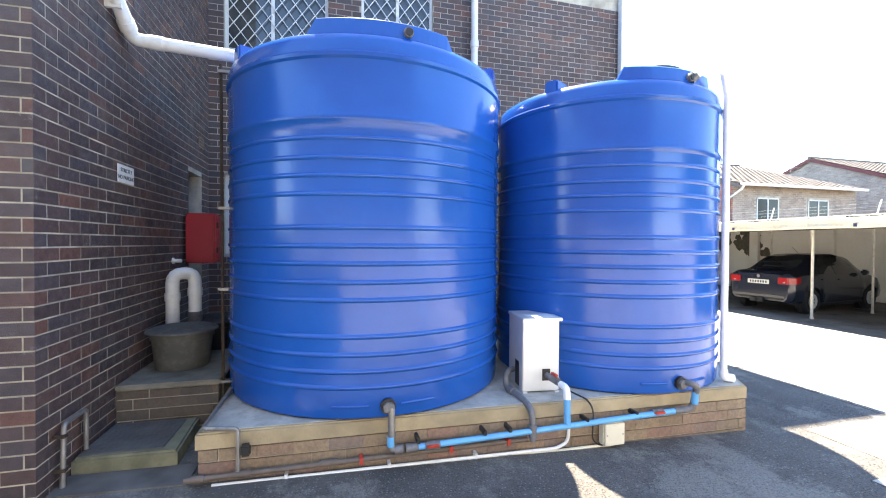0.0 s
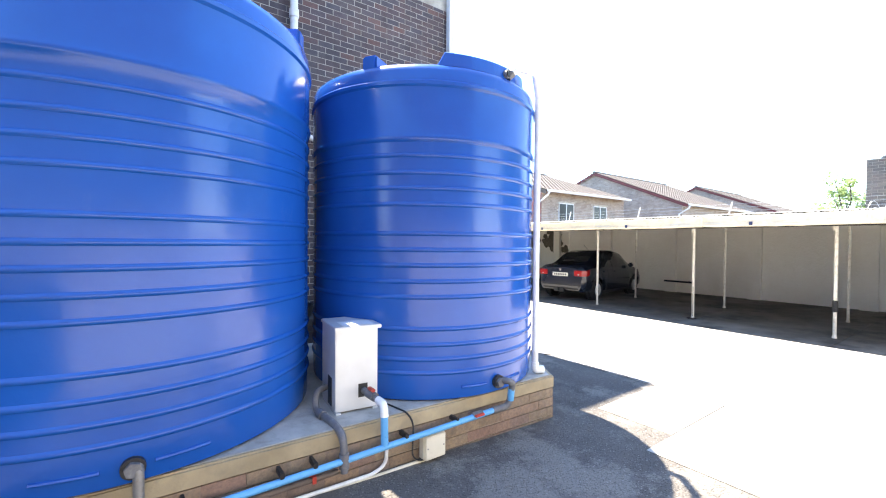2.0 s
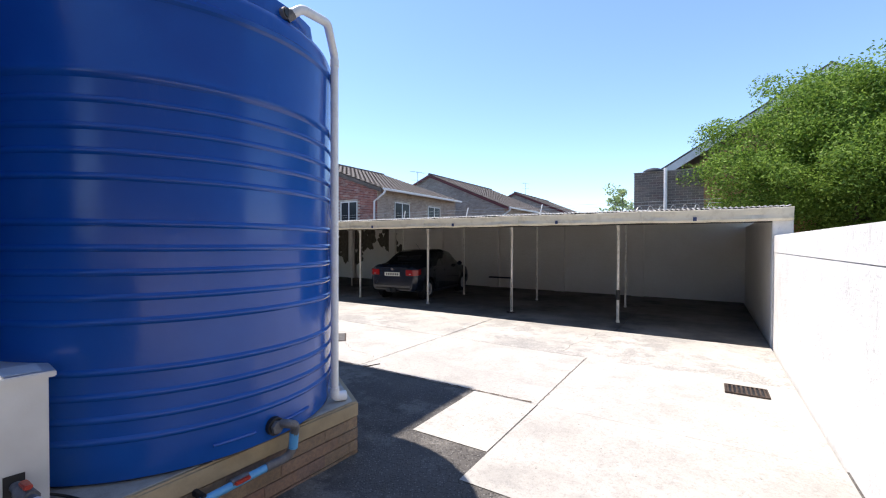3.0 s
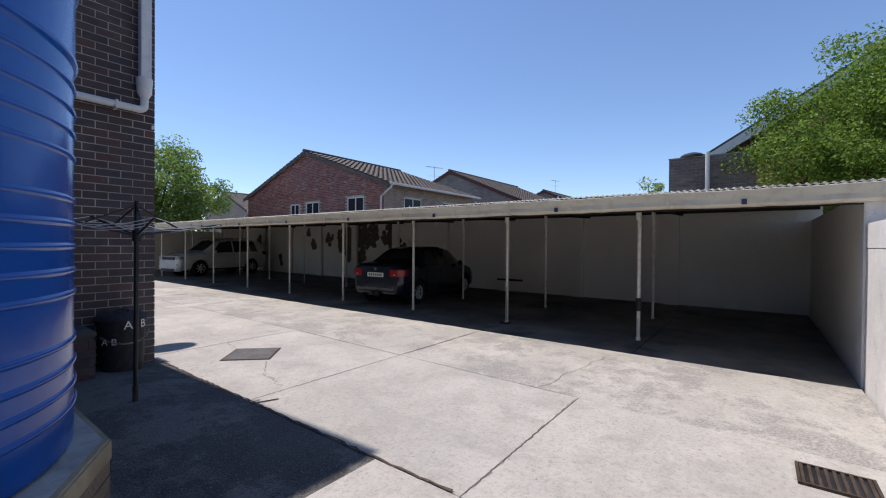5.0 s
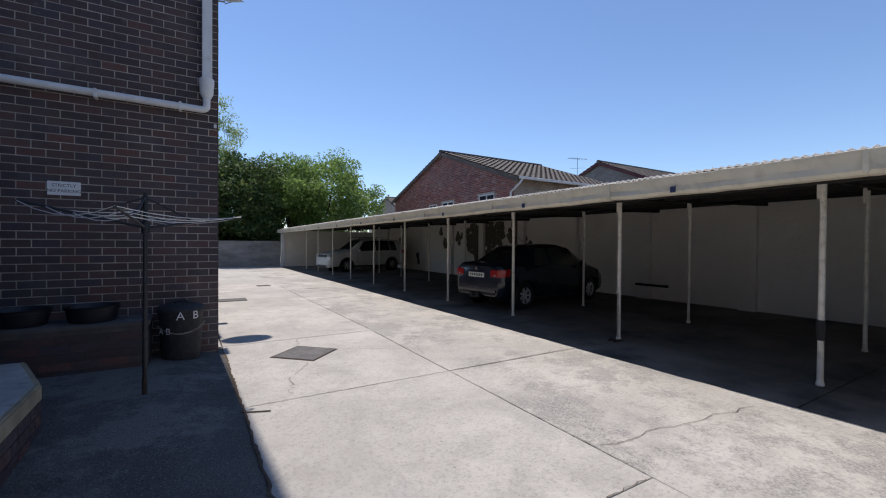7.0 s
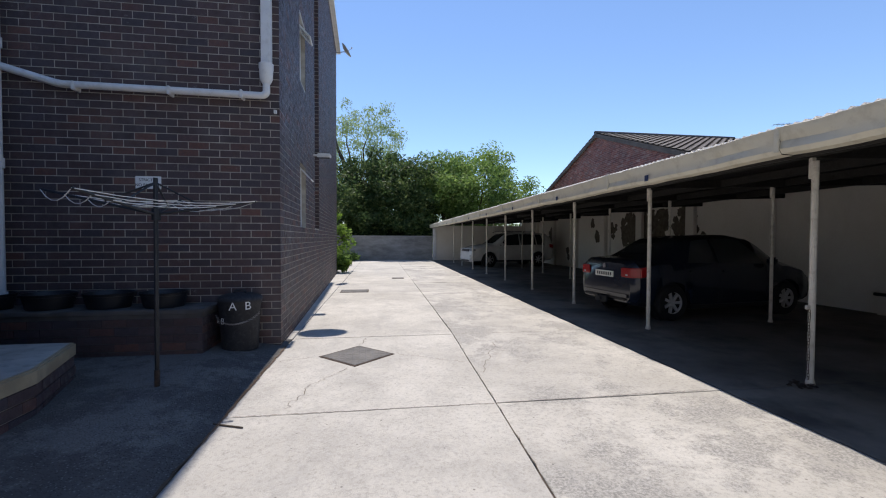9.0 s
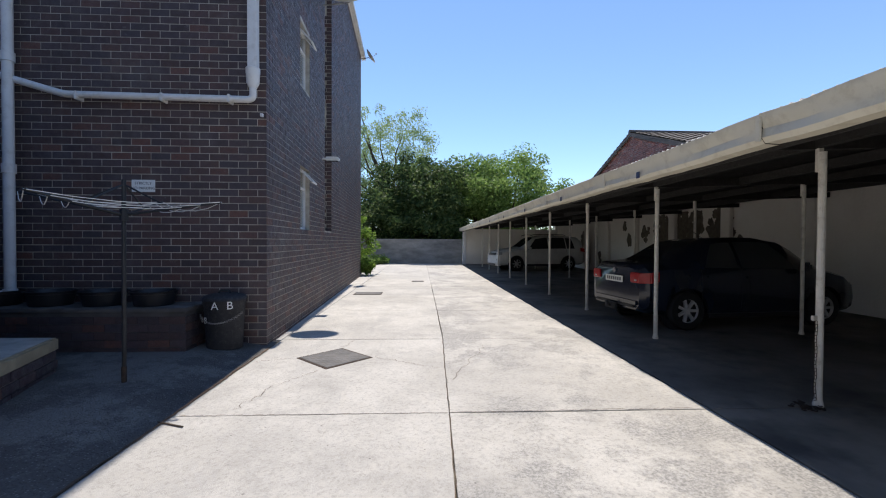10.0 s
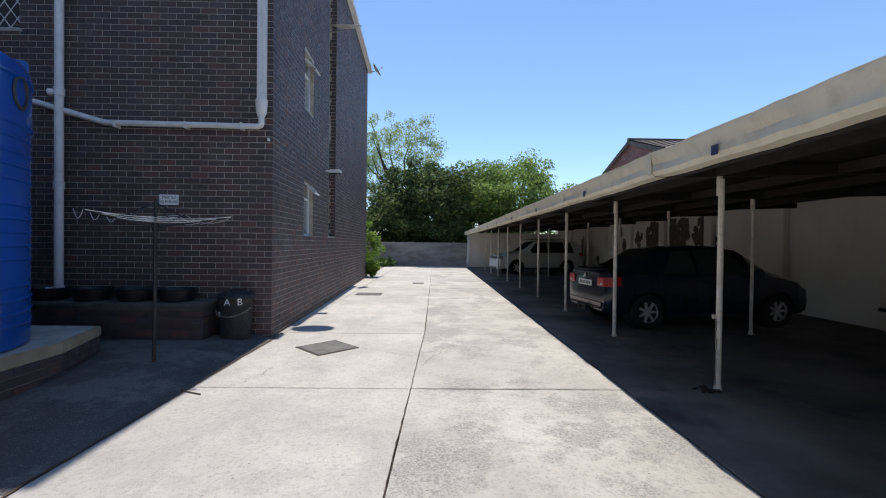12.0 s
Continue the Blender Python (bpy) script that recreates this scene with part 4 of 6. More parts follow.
for k, (x0, x1, za, zb, end) in enumerate(((-0.86, 1.62, 0.175, 0.115, 1), (-1.3, 2.1, 0.135, 0.085, 0))):
    cond = thing("conduit", "cream plastic conduit clipped along the foot of the plinth", "conduit", group="cream conduits")
    pts = [(x0, 2.70, za), (x1, 2.69, zb)]
    if end:
        pts += [(1.72, 2.70, 0.15), (1.735, 2.71, 0.30)]
    part("tube", T(pts, 0.013, 8, bend=0.06), white_paint if k == 0 else cream_paint, cond, smooth=True)
    for x in (-0.4, 0.3, 0.95):
        zz = za + (zb - za) * (x - x0) / (x1 - x0)
        part("saddle", B(x - 0.01, x + 0.01, 2.68, 2.74, zz - 0.018, zz + 0.03), white_paint, cond)
jb = thing("junction_box", "square cream plastic junction box on the plinth", "junction box")
part("box", bx(bmesh.new(), 2.0, 2.19, 2.64, 2.715, 0.10, 0.285, bevel=0.012), cream_paint, jb)
part("cover", bx(bmesh.new(), 2.006, 2.184, 2.626, 2.642, 0.106, 0.279, bevel=0.006), cream_paint, jb)
for x in (2.025, 2.165):
    part("screw", T([(x, 2.624, 0.192), (x, 2.63, 0.192)], 0.006, 8), galv_pipe, jb)
cable = thing("black_cable", "thin black cable from the pump over the plinth edge", "cable")
part("cable", T([(1.75, 3.1, 0.44), (1.85, 2.95, 0.425), (1.9, 2.72, 0.42), (1.92, 2.66, 0.38), (1.91, 2.66, 0.16), (1.98, 2.67, 0.10), (2.08, 2.67, 0.10)], 0.006, 6, bend=0.08), black_rubber, cable, smooth=True)


def settle(t):
    """The plumbing follows the slab edge and falls a little towards the wing."""
    for ob in t.children_recursive:
        for v in ob.data.vertices:
            low = smoothstep(0.44, 0.32, v.co.z)
            v.co.y -= 0.045 + 0.025 * v.co.x
            v.co.z -= 0.055 + low * (0.082 - 0.018 * v.co.x)


for t in bpy.context.scene.objects:
    if t.parent is None and t.name.split(".")[0] in ("supply_pipe", "iron_pipe", "conduit", "junction_box", "black_cable"):
        settle(t)

rod = thing("conduit_rod", "rusty thin vertical conduit beside the blue tank", "conduit", (-0.01, -0.08, -0.05))
part("rod", T([(-1.0, 3.72, 0.12), (-1.02, 3.74, 3.2)], 0.013, 8), rust, rod)
for z in (0.45, 1.25, 1.95, 3.12):
    part("clamp", B(-1.04, -0.94, 3.70, 3.75, z, z + 0.025, bevel=0.004), galv_pipe, rod)

# ---- corner by the wing ----
cover_block = thing("inspection_block", "low mossy cement block with a chequer plate lid", "inspection chamber", (-0.02, -0.1, -0.06))
bm = poly(bmesh.new(), [(-1.785, 3.12, 0.20), (-1.14, 3.10, 0.20), (-1.17, 3.705, 0.20), (-1.785, 3.705, 0.20)], (0, 0, -0.3))
bmesh.ops.bevel(bm, geom=[e for e in bm.edges if all(v.co.z > 0.19 for v in e.verts)], offset=0.015, segments=2, affect="EDGES")
part("kerb", bm, mossy, cover_block)
part("plate", B(-1.77, -1.25, 3.16, 3.66, 0.195, 0.209, bevel=0.003), chequer, cover_block)
bm = bmesh.new()
for i in range(11):
    for j in range(10):
        x, y, s = -1.745 + i * 0.047, 3.19 + j * 0.047, (1 if (i + j) % 2 else -1)
        bm.faces.new([bm.verts.new(p) for p in ((x - 0.014, y - 0.014 * s - 0.004, 0.2095), (x + 0.014, y + 0.014 * s - 0.004, 0.2095), (x + 0.014, y + 0.014 * s + 0.004, 0.2125), (x - 0.014, y - 0.014 * s + 0.004, 0.2125))])
part("tread_pattern", bm, chequer, cover_block)
apron = part("apron", poly(bmesh.new(), [(-1.79, 2.86, 0.10), (-1.0, 2.82, 0.095), (-1.0, 3.09, 0.095), (-1.79, 3.11, 0.10)], (0, 0, -0.15)), dark_cement, cover_block)

step = thing("brick_step", "low brick step with a cement top beside the wing wall", "step", (-0.02, -0.1, -0.055))
part("core", B(-1.782, -1.03, 3.735, 6.2, -0.1, 0.45), mortar, step)
part("cement_top", bx(bmesh.new(), -1.785, -1.005, 3.70, 6.22, 0.453, 0.50, bevel=0.01), step_cement, step)
lay_bricks(step, (-1.805, 3.635), (-1.05, 3.635), bricks_on((-1.805, 3.635), (-1.05, 3.635), -0.035, 0.395), (-1, 9, -1, 9), step_brick, step_brick, 0.008)

def tub(name, label, cx, cy, z, r, h, lid=True, mat=None):
    t = thing(name, label, "tub", (cx, cy, z))
    part("bucket", lathe(bmesh.new(), [(0, 0), (r * 0.82, 0), (r * 0.84, 0.01), (r * 0.95, h * 0.8), (r * 1.0, h * 0.82), (r * 1.01, h * 0.93), (r * 1.04, h), (r * 0.98, h), (r * 0.9, h - 0.05)], 40), mat or tub_grey, t, smooth=True)
    if lid:
        part("lid", lathe(bmesh.new(), [(0, h + 0.05), (r * 0.5, h + 0.047), (r * 0.95, h + 0.03), (r * 1.12, h + 0.012), (r * 1.14, h), (r * 1.05, h + 0.002)], 40), mat or tub_grey, t, smooth=True)
    return t


tub("covered_tub", "round grey plastic tub with a lid on the step", -1.47, 4.12, 0.449, 0.265, 0.34)
tub("covered_tub", "round black plastic tub with a lid further along the step", -1.36, 4.9, 0.449, 0.29, 0.30, True, black_plastic)
vent = thing("drain_pipe", "fat white plastic pipe bent over like a hook by the wall", "pipe", (-0.1, -0.06, -0.07))
part("pipe", T([(-1.60, 4.62, 0.503), (-1.60, 4.62, 1.36), (-1.42, 4.72, 1.36), (-1.42, 4.72, 0.93)], 0.063, 18, bend=0.1), white_pvc, vent, smooth=True)
for x, y, z in ((-1.60, 4.62, 1.08), (-1.42, 4.72, 1.12)):
    part("collar", T([(x, y, z), (x, y, z + 0.08)], 0.072, 18), white_pvc, vent, smooth=True)
part("trap", T([(-1.42, 4.72, 0.95), (-1.42, 4.72, 0.503)], 0.07, 16), grey_pvc, vent, smooth=True)
red = thing("hose_cabinet", "red painted metal cabinet fixed to the brick wall", "cabinet", (0, -0.1, -0.065))
part("body", bx(bmesh.new(), -1.79, -1.47, 5.34, 5.62, 1.43, 2.03, bevel=0.02), red_enamel, red)
part("door", bx(bmesh.new(), -1.468, -1.452, 5.36, 5.60, 1.45, 2.01, bevel=0.006), red_enamel, red)
part("hinge", B(-1.455, -1.44, 5.345, 5.365, 1.55, 1.62), rust, red)
part("hinge", B(-1.455, -1.44, 5.345, 5.365, 1.85, 1.92), rust, red)
part("knob", T([(-1.45, 5.55, 1.7), (-1.425, 5.55, 1.7)], 0.015, 10), steel_dark, red)
tap = thing("wall_tap", "short white tap pipe on the brick wall", "tap", (-0.02, -0.1, -0.04))
part("pipe", T([(-1.795, 5.0, 1.45), (-1.70, 5.0, 1.45)], 0.02, 10), white_pvc, tap)
part("flange", T([(-1.79, 5.0, 1.45), (-1.775, 5.0, 1.45)], 0.035, 12), white_pvc, tap)
small = thing("standpipe", "low grey standpipe bracketed to the wing wall", "pipe", (-0.02, -0.1, -0.06))
part("pipe", T([(-1.75, 2.96, 0.09), (-1.75, 2.98, 0.50), (-1.75, 3.23, 0.50), (-1.75, 3.23, 0.22)], 0.016, 10, bend=0.03), galv_pipe, small, smooth=True)
for z in (0.2, 0.42):
    part("bracket", B(-1.795, -1.73, 2.945, 2.985, z, z + 0.02), rust, small)


def sign(at, turn, label):
    s = thing("parking_sign", label, "sign", at, turn=turn)
    part("plate", bx(bmesh.new(), -0.14, 0.14, -0.004, 0.004, -0.075, 0.075, bevel=0.002), sign_white, s)
    for dz, txt in ((0.03, "STRICTLY"), (-0.03, "NO PARKING")):
        lettering(txt, 0.047, ink, s, pose(0, -0.0052, dz, 90, 0, 0))
    return s


sign((WING_X + 0.014, 3.82, 2.19), 90, "white STRICTLY NO PARKING sign on the brick wing wall")
sign((3.64, FRONT_Y - 0.014, 1.965), 0, "white STRICTLY NO PARKING sign on the front brick wall")
dp = thing("wing_downpipe", "white painted waste pipe crossing from the wing wall to the tank", "pipe", (-0.02, -0.1, -0.03))
part("pipe", T([(-1.72, 3.0, 3.95), (-1.72, 3.9, 3.37), (-0.98, 4.0, 3.36), (-0.72, 4.05, 3.34)], 0.055, 14, bend=0.07), white_paint, dp, smooth=True)
part("collar", T([(-1.72, 3.83, 3.415), (-1.72, 3.76, 3.46)], 0.064, 14), white_paint, dp, smooth=True)
part("collar", T([(-1.6, 3.92, 3.37), (-1.5, 3.93, 3.368)], 0.062, 14), white_paint, dp, smooth=True)
part("bracket", B(-1.795, -1.68, 3.6, 3.63, 3.48, 3.56), white_paint, dp)
airb = thing("air_brick", "perforated clay air brick in the wing wall", "air brick", (WING_X + 0.008, 5.95, 2.95))
part("frame", B(0, 0.012, -0.11, 0.11, -0.07, 0.07, bevel=0.004), buff_brick, airb)
for i in range(5):
    for j in range(3):
        part("opening", B(0.0125, 0.0135, -0.09 + i * 0.04, -0.068 + i * 0.04, -0.055 + j * 0.04, -0.03 + j * 0.04), black_plastic, airb)
door = thing("door_1", "brown timber door deep in the wing wall", "door", kind="structure")
part("door_leaf", B(WING_X - 0.2, WING_X - 0.16, 5.55, 6.1, 0.45, 2.5), timber_door, door)
part("door_frame", B(WING_X - 0.16, WING_X - 0.05, 5.553, 5.6, 0.45, 2.5), timber_door, door)


# ---- windows ----
def window(name, label, w, h, at, turn, split=0.5, lattice=False, casement=False, transom=False):
    """Local x along the wall, y into it, z up from the sill."""
    t = tagged(thing(name, label, "window", at, turn=turn), kind="structure")
    f, d = 0.045, (-0.035 if casement else 0.0)
    bars = [("frame", 0, w, 0, f), ("frame", 0, w, h - f, h), ("frame", 0, f, f, h - f), ("frame", w - f, w, f, h - f)]
    xs = [0, w * split, w] if split else [0, w]
    if split:
        bars.append(("mullion", w * split - 0.025, w * split + 0.025, f, h - f))
    for n_, x0, x1, z0, z1 in bars:
        part("window_" + n_, bx(bmesh.new(), x0, x1, 0.05 + d, 0.11 + d, z0, z1, bevel=0.005), white_paint, t)
    if transom:
        part("window_transom", bx(bmesh.new(), f, w - f, 0.052, 0.105, h * 0.72, h * 0.72 + 0.04, bevel=0.004), white_paint, t)
    for a, b in zip(xs, xs[1:]):
        part("pane", B(a + 0.03, b - 0.03, 0.078 + d, 0.084 + d, 0.03, h - 0.03), window_pane if casement else glass, t)
        c = part("curtain", B(a + 0.02, b - 0.02, 0.15, 0.155, 0.02, h - 0.02), curtain, t)
    if lattice:
        bm = bmesh.new()
        s = 0.19
        for d in (1, -1):
            k = -int(h / s) - 2
            while k * s < w + h:
                p = []
                for u in (0.0, 1.0):
                    z = u * h
                    p.append((k * s + (z if d > 0 else h - z) * 0.75, z))
                (xa, za), (xb, zb) = p
                ts = [q for q in ((0.04 - xa) / (xb - xa), (w - 0.04 - xa) / (xb - xa))]
                lo, hi = max(0.03, min(ts)), min(0.97, max(ts))
                if hi - lo > 0.03:
                    tube(bm, [(xa + (xb - xa) * lo, 0.03, za + (zb - za) * lo), (xa + (xb - xa) * hi, 0.03, za + (zb - za) * hi)], 0.0065, 5)
                k += 1
        part("burglar_lattice", bm, white_paint, t, "white diamond burglar lattice")
    if casement:
        z0, z1 = h * 0.70, h - 0.02
        v = bmesh.new()
        x0, x1, L = w * split + 0.02, w - 0.03, z1 - z0
        for q in ((x0, x1, -0.035, 0), (x0, x1, -L, 0.035 - L), (x0, x0 + 0.035, -L, 0), (x1 - 0.035, x1, -L, 0)):
            bx(v, q[0], q[1], -0.012, 0.012, q[2], q[3])
        hung = Matrix.Translation((0, 0.01, z1)) @ Matrix.Rotation(-0.75, 4, "X")
        fan = part("open_fanlight", v, white_paint, t, "white fanlight propped open", at=hung)
        part("fanlight_pane", B(x0 + 0.03, x1 - 0.03, -0.004, 0.004, 0.03 - L, -0.03), window_pane, fan)
        part("fanlight_rail", bx(bmesh.new(), f, w - f, 0.052 + d, 0.105 + d, z0 - 0.04, z0, bevel=0.004), white_paint, t)
    part("window_sill", bx(bmesh.new(), -0.04, w + 0.04, -0.03, 0.12, -0.05, -0.004, bevel=0.006), brick_rest if casement else cast_concrete, t)
    return t


window("window_1", "white framed upper window with diamond burglar bars", 1.45, 1.33, (WING_X + 0.2, FRONT_Y + 0.02, 4.42), 0, 0.45, True)
window("window_2", "white framed upper window with diamond burglar bars", 1.15, 1.33, (WING_X + 2.15, FRONT_Y + 0.02, 4.42), 0, 0.5, True)
window("window_3", "white framed lower window behind the tank", 0.9, 1.17, (WING_X + 0.2, FRONT_Y + 0.02, 1.45), 0, 0.5, True)
ed = (Vector(east_c) - Vector(east_a)).normalized()
ea = math.degrees(math.atan2(ed.y, ed.x))
for k, z in ((4, 1.49), (5, 3.92)):
    p = Vector(east_a) + ed * 1.45
    window(f"window_{k}", "white steel window with its fanlight propped open over the drive", 0.68, 1.07 if k == 4 else 1.05, (p.x - 0.06, p.y, z), ea, 0.4, False, True)

# ---- pipes on the front wall ----
soil_stack = thing("soil_pipe", "tall white painted soil pipe on the brick wall", "pipe", (0.02, 0.09, 0.035))
part("pipe", T([(2.13, 6.13, 0.15), (2.13, 6.13, 7.5)], 0.055, 16), white_paint, soil_stack, smooth=True)
for z in (0.55, 2.05, 3.38, 4.8):
    part("collar", T([(2.13, 6.13, z), (2.13, 6.13, z + 0.11)], 0.068, 16), white_paint, soil_stack, smooth=True)
part("access_eye", T([(2.13, 6.13, 3.42), (2.01, 6.10, 3.42)], 0.05, 14), white_paint, soil_stack, smooth=True)
part("access_eye", T([(2.13, 6.13, 0.6), (1.99, 6.10, 0.6)], 0.05, 14), white_paint, soil_stack, smooth=True)
branch = thing("waste_pipe", "white painted waste pipe running along the brick wall", "pipe", (0.02, 0.09, 0.035))
part("pipe", T([(1.75, 6.16, 3.30), (2.74, 6.17, 3.02), (4.94, 6.17, 3.0), (4.98, 6.17, 3.03), (4.98, 6.17, 3.2)], 0.042, 14, bend=0.06), white_paint, branch, smooth=True)
for x in (2.9, 3.9, 4.7):
    part("clip", B(x - 0.015, x + 0.015, 6.12, 6.25, 2.95, 3.05, bevel=0.005), white_paint, branch)
down = thing("downpipe", "square white downpipe at the corner of the flats", "downpipe", (0.02, 0.09, 0.035))
part("shoe", lathe(bmesh.new(), [(0.046, 3.14), (0.075, 3.2), (0.08, 3.3), (0.085, 3.32), (0.085, 3.38), (0.05, 3.40)], 18, (4.98, 6.17)), white_paint, down, smooth=True)
part("pipe", bx(bmesh.new(), 4.93, 5.04, 6.115, 6.225, 3.38, 8.4, bevel=0.008), white_paint, down)
part("corner_box", B(5.06, 5.09, 6.18, 6.22, 2.8, 2.84), white_paint, down)

# ---- bins and bin wall ----
binwall = thing("bin_wall", "low dark brick bin enclosure against the flats", "low wall", (0, 0.09, 0.05))
part("core", B(1.3, 4.42, 5.72, 5.93, -0.1, 0.42), dark_cement, binwall)
part("coping", bx(bmesh.new(), 1.3, 4.44, 5.70, 5.95, 0.423, 0.475, bevel=0.01), dark_cement, binwall)
part("end_return", B(4.21, 4.42, 5.933, 6.24, -0.1, 0.42), dark_cement, binwall)
part("end_coping", bx(bmesh.new(), 4.20, 4.44, 5.953, 6.24, 0.423, 0.475, bevel=0.01), dark_cement, binwall)
lay_bricks(binwall, (1.3, 5.81), (4.42, 5.81), bricks_on((1.3, 5.81), (4.42, 5.81), -0.01, 0.47), (-1, 9, -1, 9), brick_one, brick_rest, 0.01)
lay_bricks(binwall, (4.42, 5.81), (4.42, 6.33), bricks_on((4.42, 5.81), (4.42, 6.33), -0.01, 0.47), (-1, 9, -1, 9), brick_one, brick_rest, 0.01)


def rubber_bin(name, label, cx, cy, z, r=0.235, h=0.66, marks=()):
    t = thing(name, label, "bin", (cx, cy, z), "black rubber bins")
    bm = bmesh.new()
    prof = [(0, 0), (r * 0.86, 0), (r * 0.88, 0.02), (r * 0.94, h * 0.5), (r, h * 0.86), (r * 1.05, h * 0.9), (r * 1.06, h), (r * 0.98, h), (r * 0.95, h - 0.06)]
    lathe(bm, prof, 32)
    for v in bm.verts:
        if 0.05 < v.co.z < h * 0.8 and v.co.xy.length > 0.1:
            k = 1 + 0.018 * math.cos(16 * math.atan2(v.co.y, v.co.x))
            v.co.x *= k
            v.co.y *= k
    part("body", bm, black_rubber, t, smooth=True)
    part("lid", lathe(bmesh.new(), [(0, h + 0.06), (r * 0.6, h + 0.055), (r * 1.0, h + 0.03), (r * 1.09, h + 0.005), (r * 1.1, h - 0.02), (r * 1.05, h - 0.01)], 32), black_rubber, t, smooth=True)
    part("lid_handle", T([(-0.07, 0, h + 0.055), (-0.05, 0, h + 0.09), (0.05, 0, h + 0.09), (0.07, 0, h + 0.055)], 0.012, 8, bend=0.02), black_rubber, t, smooth=True)
    for txt, ang, zz, size in marks:
        for k, ch in enumerate(txt.replace(" ", "")):
            turn = ang + (k - 0.5) * math.degrees(size * (1.15 if " " in txt else 0.85) / r)
            lettering(ch, size, sign_white, t, Matrix.Rotation(radians(turn), 4, "Z") @ pose(0, -r * 1.04 - 0.006, zz, 90, 0, 0), "painted_letter")
    return t


rubber_bin("rubbish_bin", "black rubber rubbish bin painted AB beside the corner", 4.73, 6.09, 0.005, 0.225, 0.60, (("A B", 18, 0.53, 0.13), ("AB", -42, 0.36, 0.10)))
for k, x in enumerate((1.55, 2.15, 2.75, 3.35, 3.92)):
    tb = tub("planter_tub", "shallow black plastic tub on the bin wall", x, 6.07, 0.527, 0.24, 0.17, False, black_plastic)
    tb["group"] = "black tubs on the bin wall"
support = solid("shelf_ledge", B(1.3, 4.197, 6.043, 6.33, 0.45, 0.523), dark_cement, "cement ledge behind the bin wall", "ledge", kind="structure")
chain = thing("chain", "rusty chain slung round the rubbish bin", "chain", (-0.07, 0.12, 0.04))
bm = bmesh.new()
for k in range(34):
    u = k / 33
    a = radians(200 + 140 * u)
    c = Vector((4.80 + 0.252 * math.cos(a) + (-0.12 if u < 0.06 else 0), 5.97 + 0.252 * math.sin(a), 0.40 - 0.10 * math.sin(math.pi * u)))
    d = Vector((-math.sin(a), math.cos(a), 0)) * 0.016
    o = Vector((0, 0, 0.007)) if k % 2 else Vector((math.cos(a), math.sin(a), 0)) * 0.007
    tube(bm, [c - d + o, c + d + o, c + d - o, c - d - o, c - d + o], 0.0028, 4, False)
part("links", bm, galv_pipe, chain)

# ---- rotary clothes line ----
line = thing("clothes_line", "dark steel folding rotary clothes line with sagging plastic lines", "clothes line", (4.47, 4.77, 0.04))
zb = ground_z(4.47, 4.77) - 0.04
part("pole", T([(0, 0, zb), (0.01, 0, 1.78)], 0.018, 12), steel_dark, line, smooth=True)
part("ground_sleeve", T([(0, 0, zb), (0, 0, zb + 0.14)], 0.022, 12), rust, line, smooth=True)
hub = part("hub", T([(0.01, 0, 1.42), (0.01, 0, 1.52)], 0.035, 12), steel_dark, line, smooth=True)
tips = []
for k, (a, zt) in enumerate(((8, 1.60), (100, 1.66), (187, 1.66), (262, 1.60))):
    tip = Vector((0.80 * math.cos(radians(a)), 0.80 * math.sin(radians(a)), zt))
    tips.append(tip)
    arm = part("arm", T([(0.01, 0, 1.47), tip], 0.011, 8), steel_dark, line)
    part("stay", T([(0.01, 0, 1.74), tip * 0.45 + Vector((0, 0, 1.47)) * 0.55 + Vector((0, 0, 0.02))], 0.008, 6), steel_dark, arm)
for ring in (1.0, 0.8, 0.6):
    for k in range(4):
        a, b = tips[k], tips[(k + 1) % 4]
        c0 = Vector((0.01, 0, 1.47))
        pa, pb = c0 + (a - c0) * ring, c0 + (b - c0) * ring
        sag = 0.05 * ring if k % 2 else 0.09 * ring
        part("line", T([pa + (pb - pa) * q + Vector((0, 0, -sag * 4 * q * (1 - q))) for q in (0, 0.2, 0.4, 0.6, 0.8, 1)], 0.0034, 5), wire, line)

# ---- lamp and dishes on the side wall ----
flood = thing("floodlight", "white metal floodlight bracketed to the side wall", "floodlight", (4.985, 9.85, 3.02))
part("bracket", T([(0, 0, 0), (0.12, -0.02, 0.0)], 0.02, 10), white_paint, flood)
part("lamp_head", bx(bmesh.new(), 0.08, 0.36, -0.1, 0.08, -0.05, 0.03, bevel=0.02), white_paint, flood)
part("lens", B(0.1, 0.34, -0.08, 0.06, -0.056, -0.051), glass, flood)


def dish(x, y, z, arm, r, face, tilt=55, axis="Y"):
    t = thing("satellite_dish", "grey satellite dish on a wall arm", "satellite dish", (x, y, z))
    part("arm", T([(0, 0, 0), (arm, 0, 0.06)], 0.016, 8), galv_pipe, t)
    bm = lathe(bmesh.new(), [(0, 0), (r * 0.5, 0.02), (r, 0.075), (r, 0.085), (r * 0.5, 0.03), (0, 0.01)], 28)
    bmesh.ops.transform(bm, matrix=Matrix.Translation((arm, 0, 0.08)) @ Matrix.Rotation(radians(face), 4, "Z") @ Matrix.Rotation(radians(tilt), 4, axis), verts=bm.verts)
    part("reflector", bm, dish_grey, t, smooth=True)
    e = Vector((arm + 0.28 * math.cos(radians(face)), 0.28 * math.sin(radians(face)), 0.2))
    part("feed_arm", T([(arm, 0, 0.02), e], 0.008, 6), galv_pipe, t)
    part("receiver", T([e, e + Vector((-0.03, 0.0, 0.04))], 0.025, 8), galv, t)


dish(5.0, 9.85, 6.2, 0.44, 0.35, 0, 24, "X")
dish(4.68, 17.2, 8.28, 0.33, 0.28, 0)


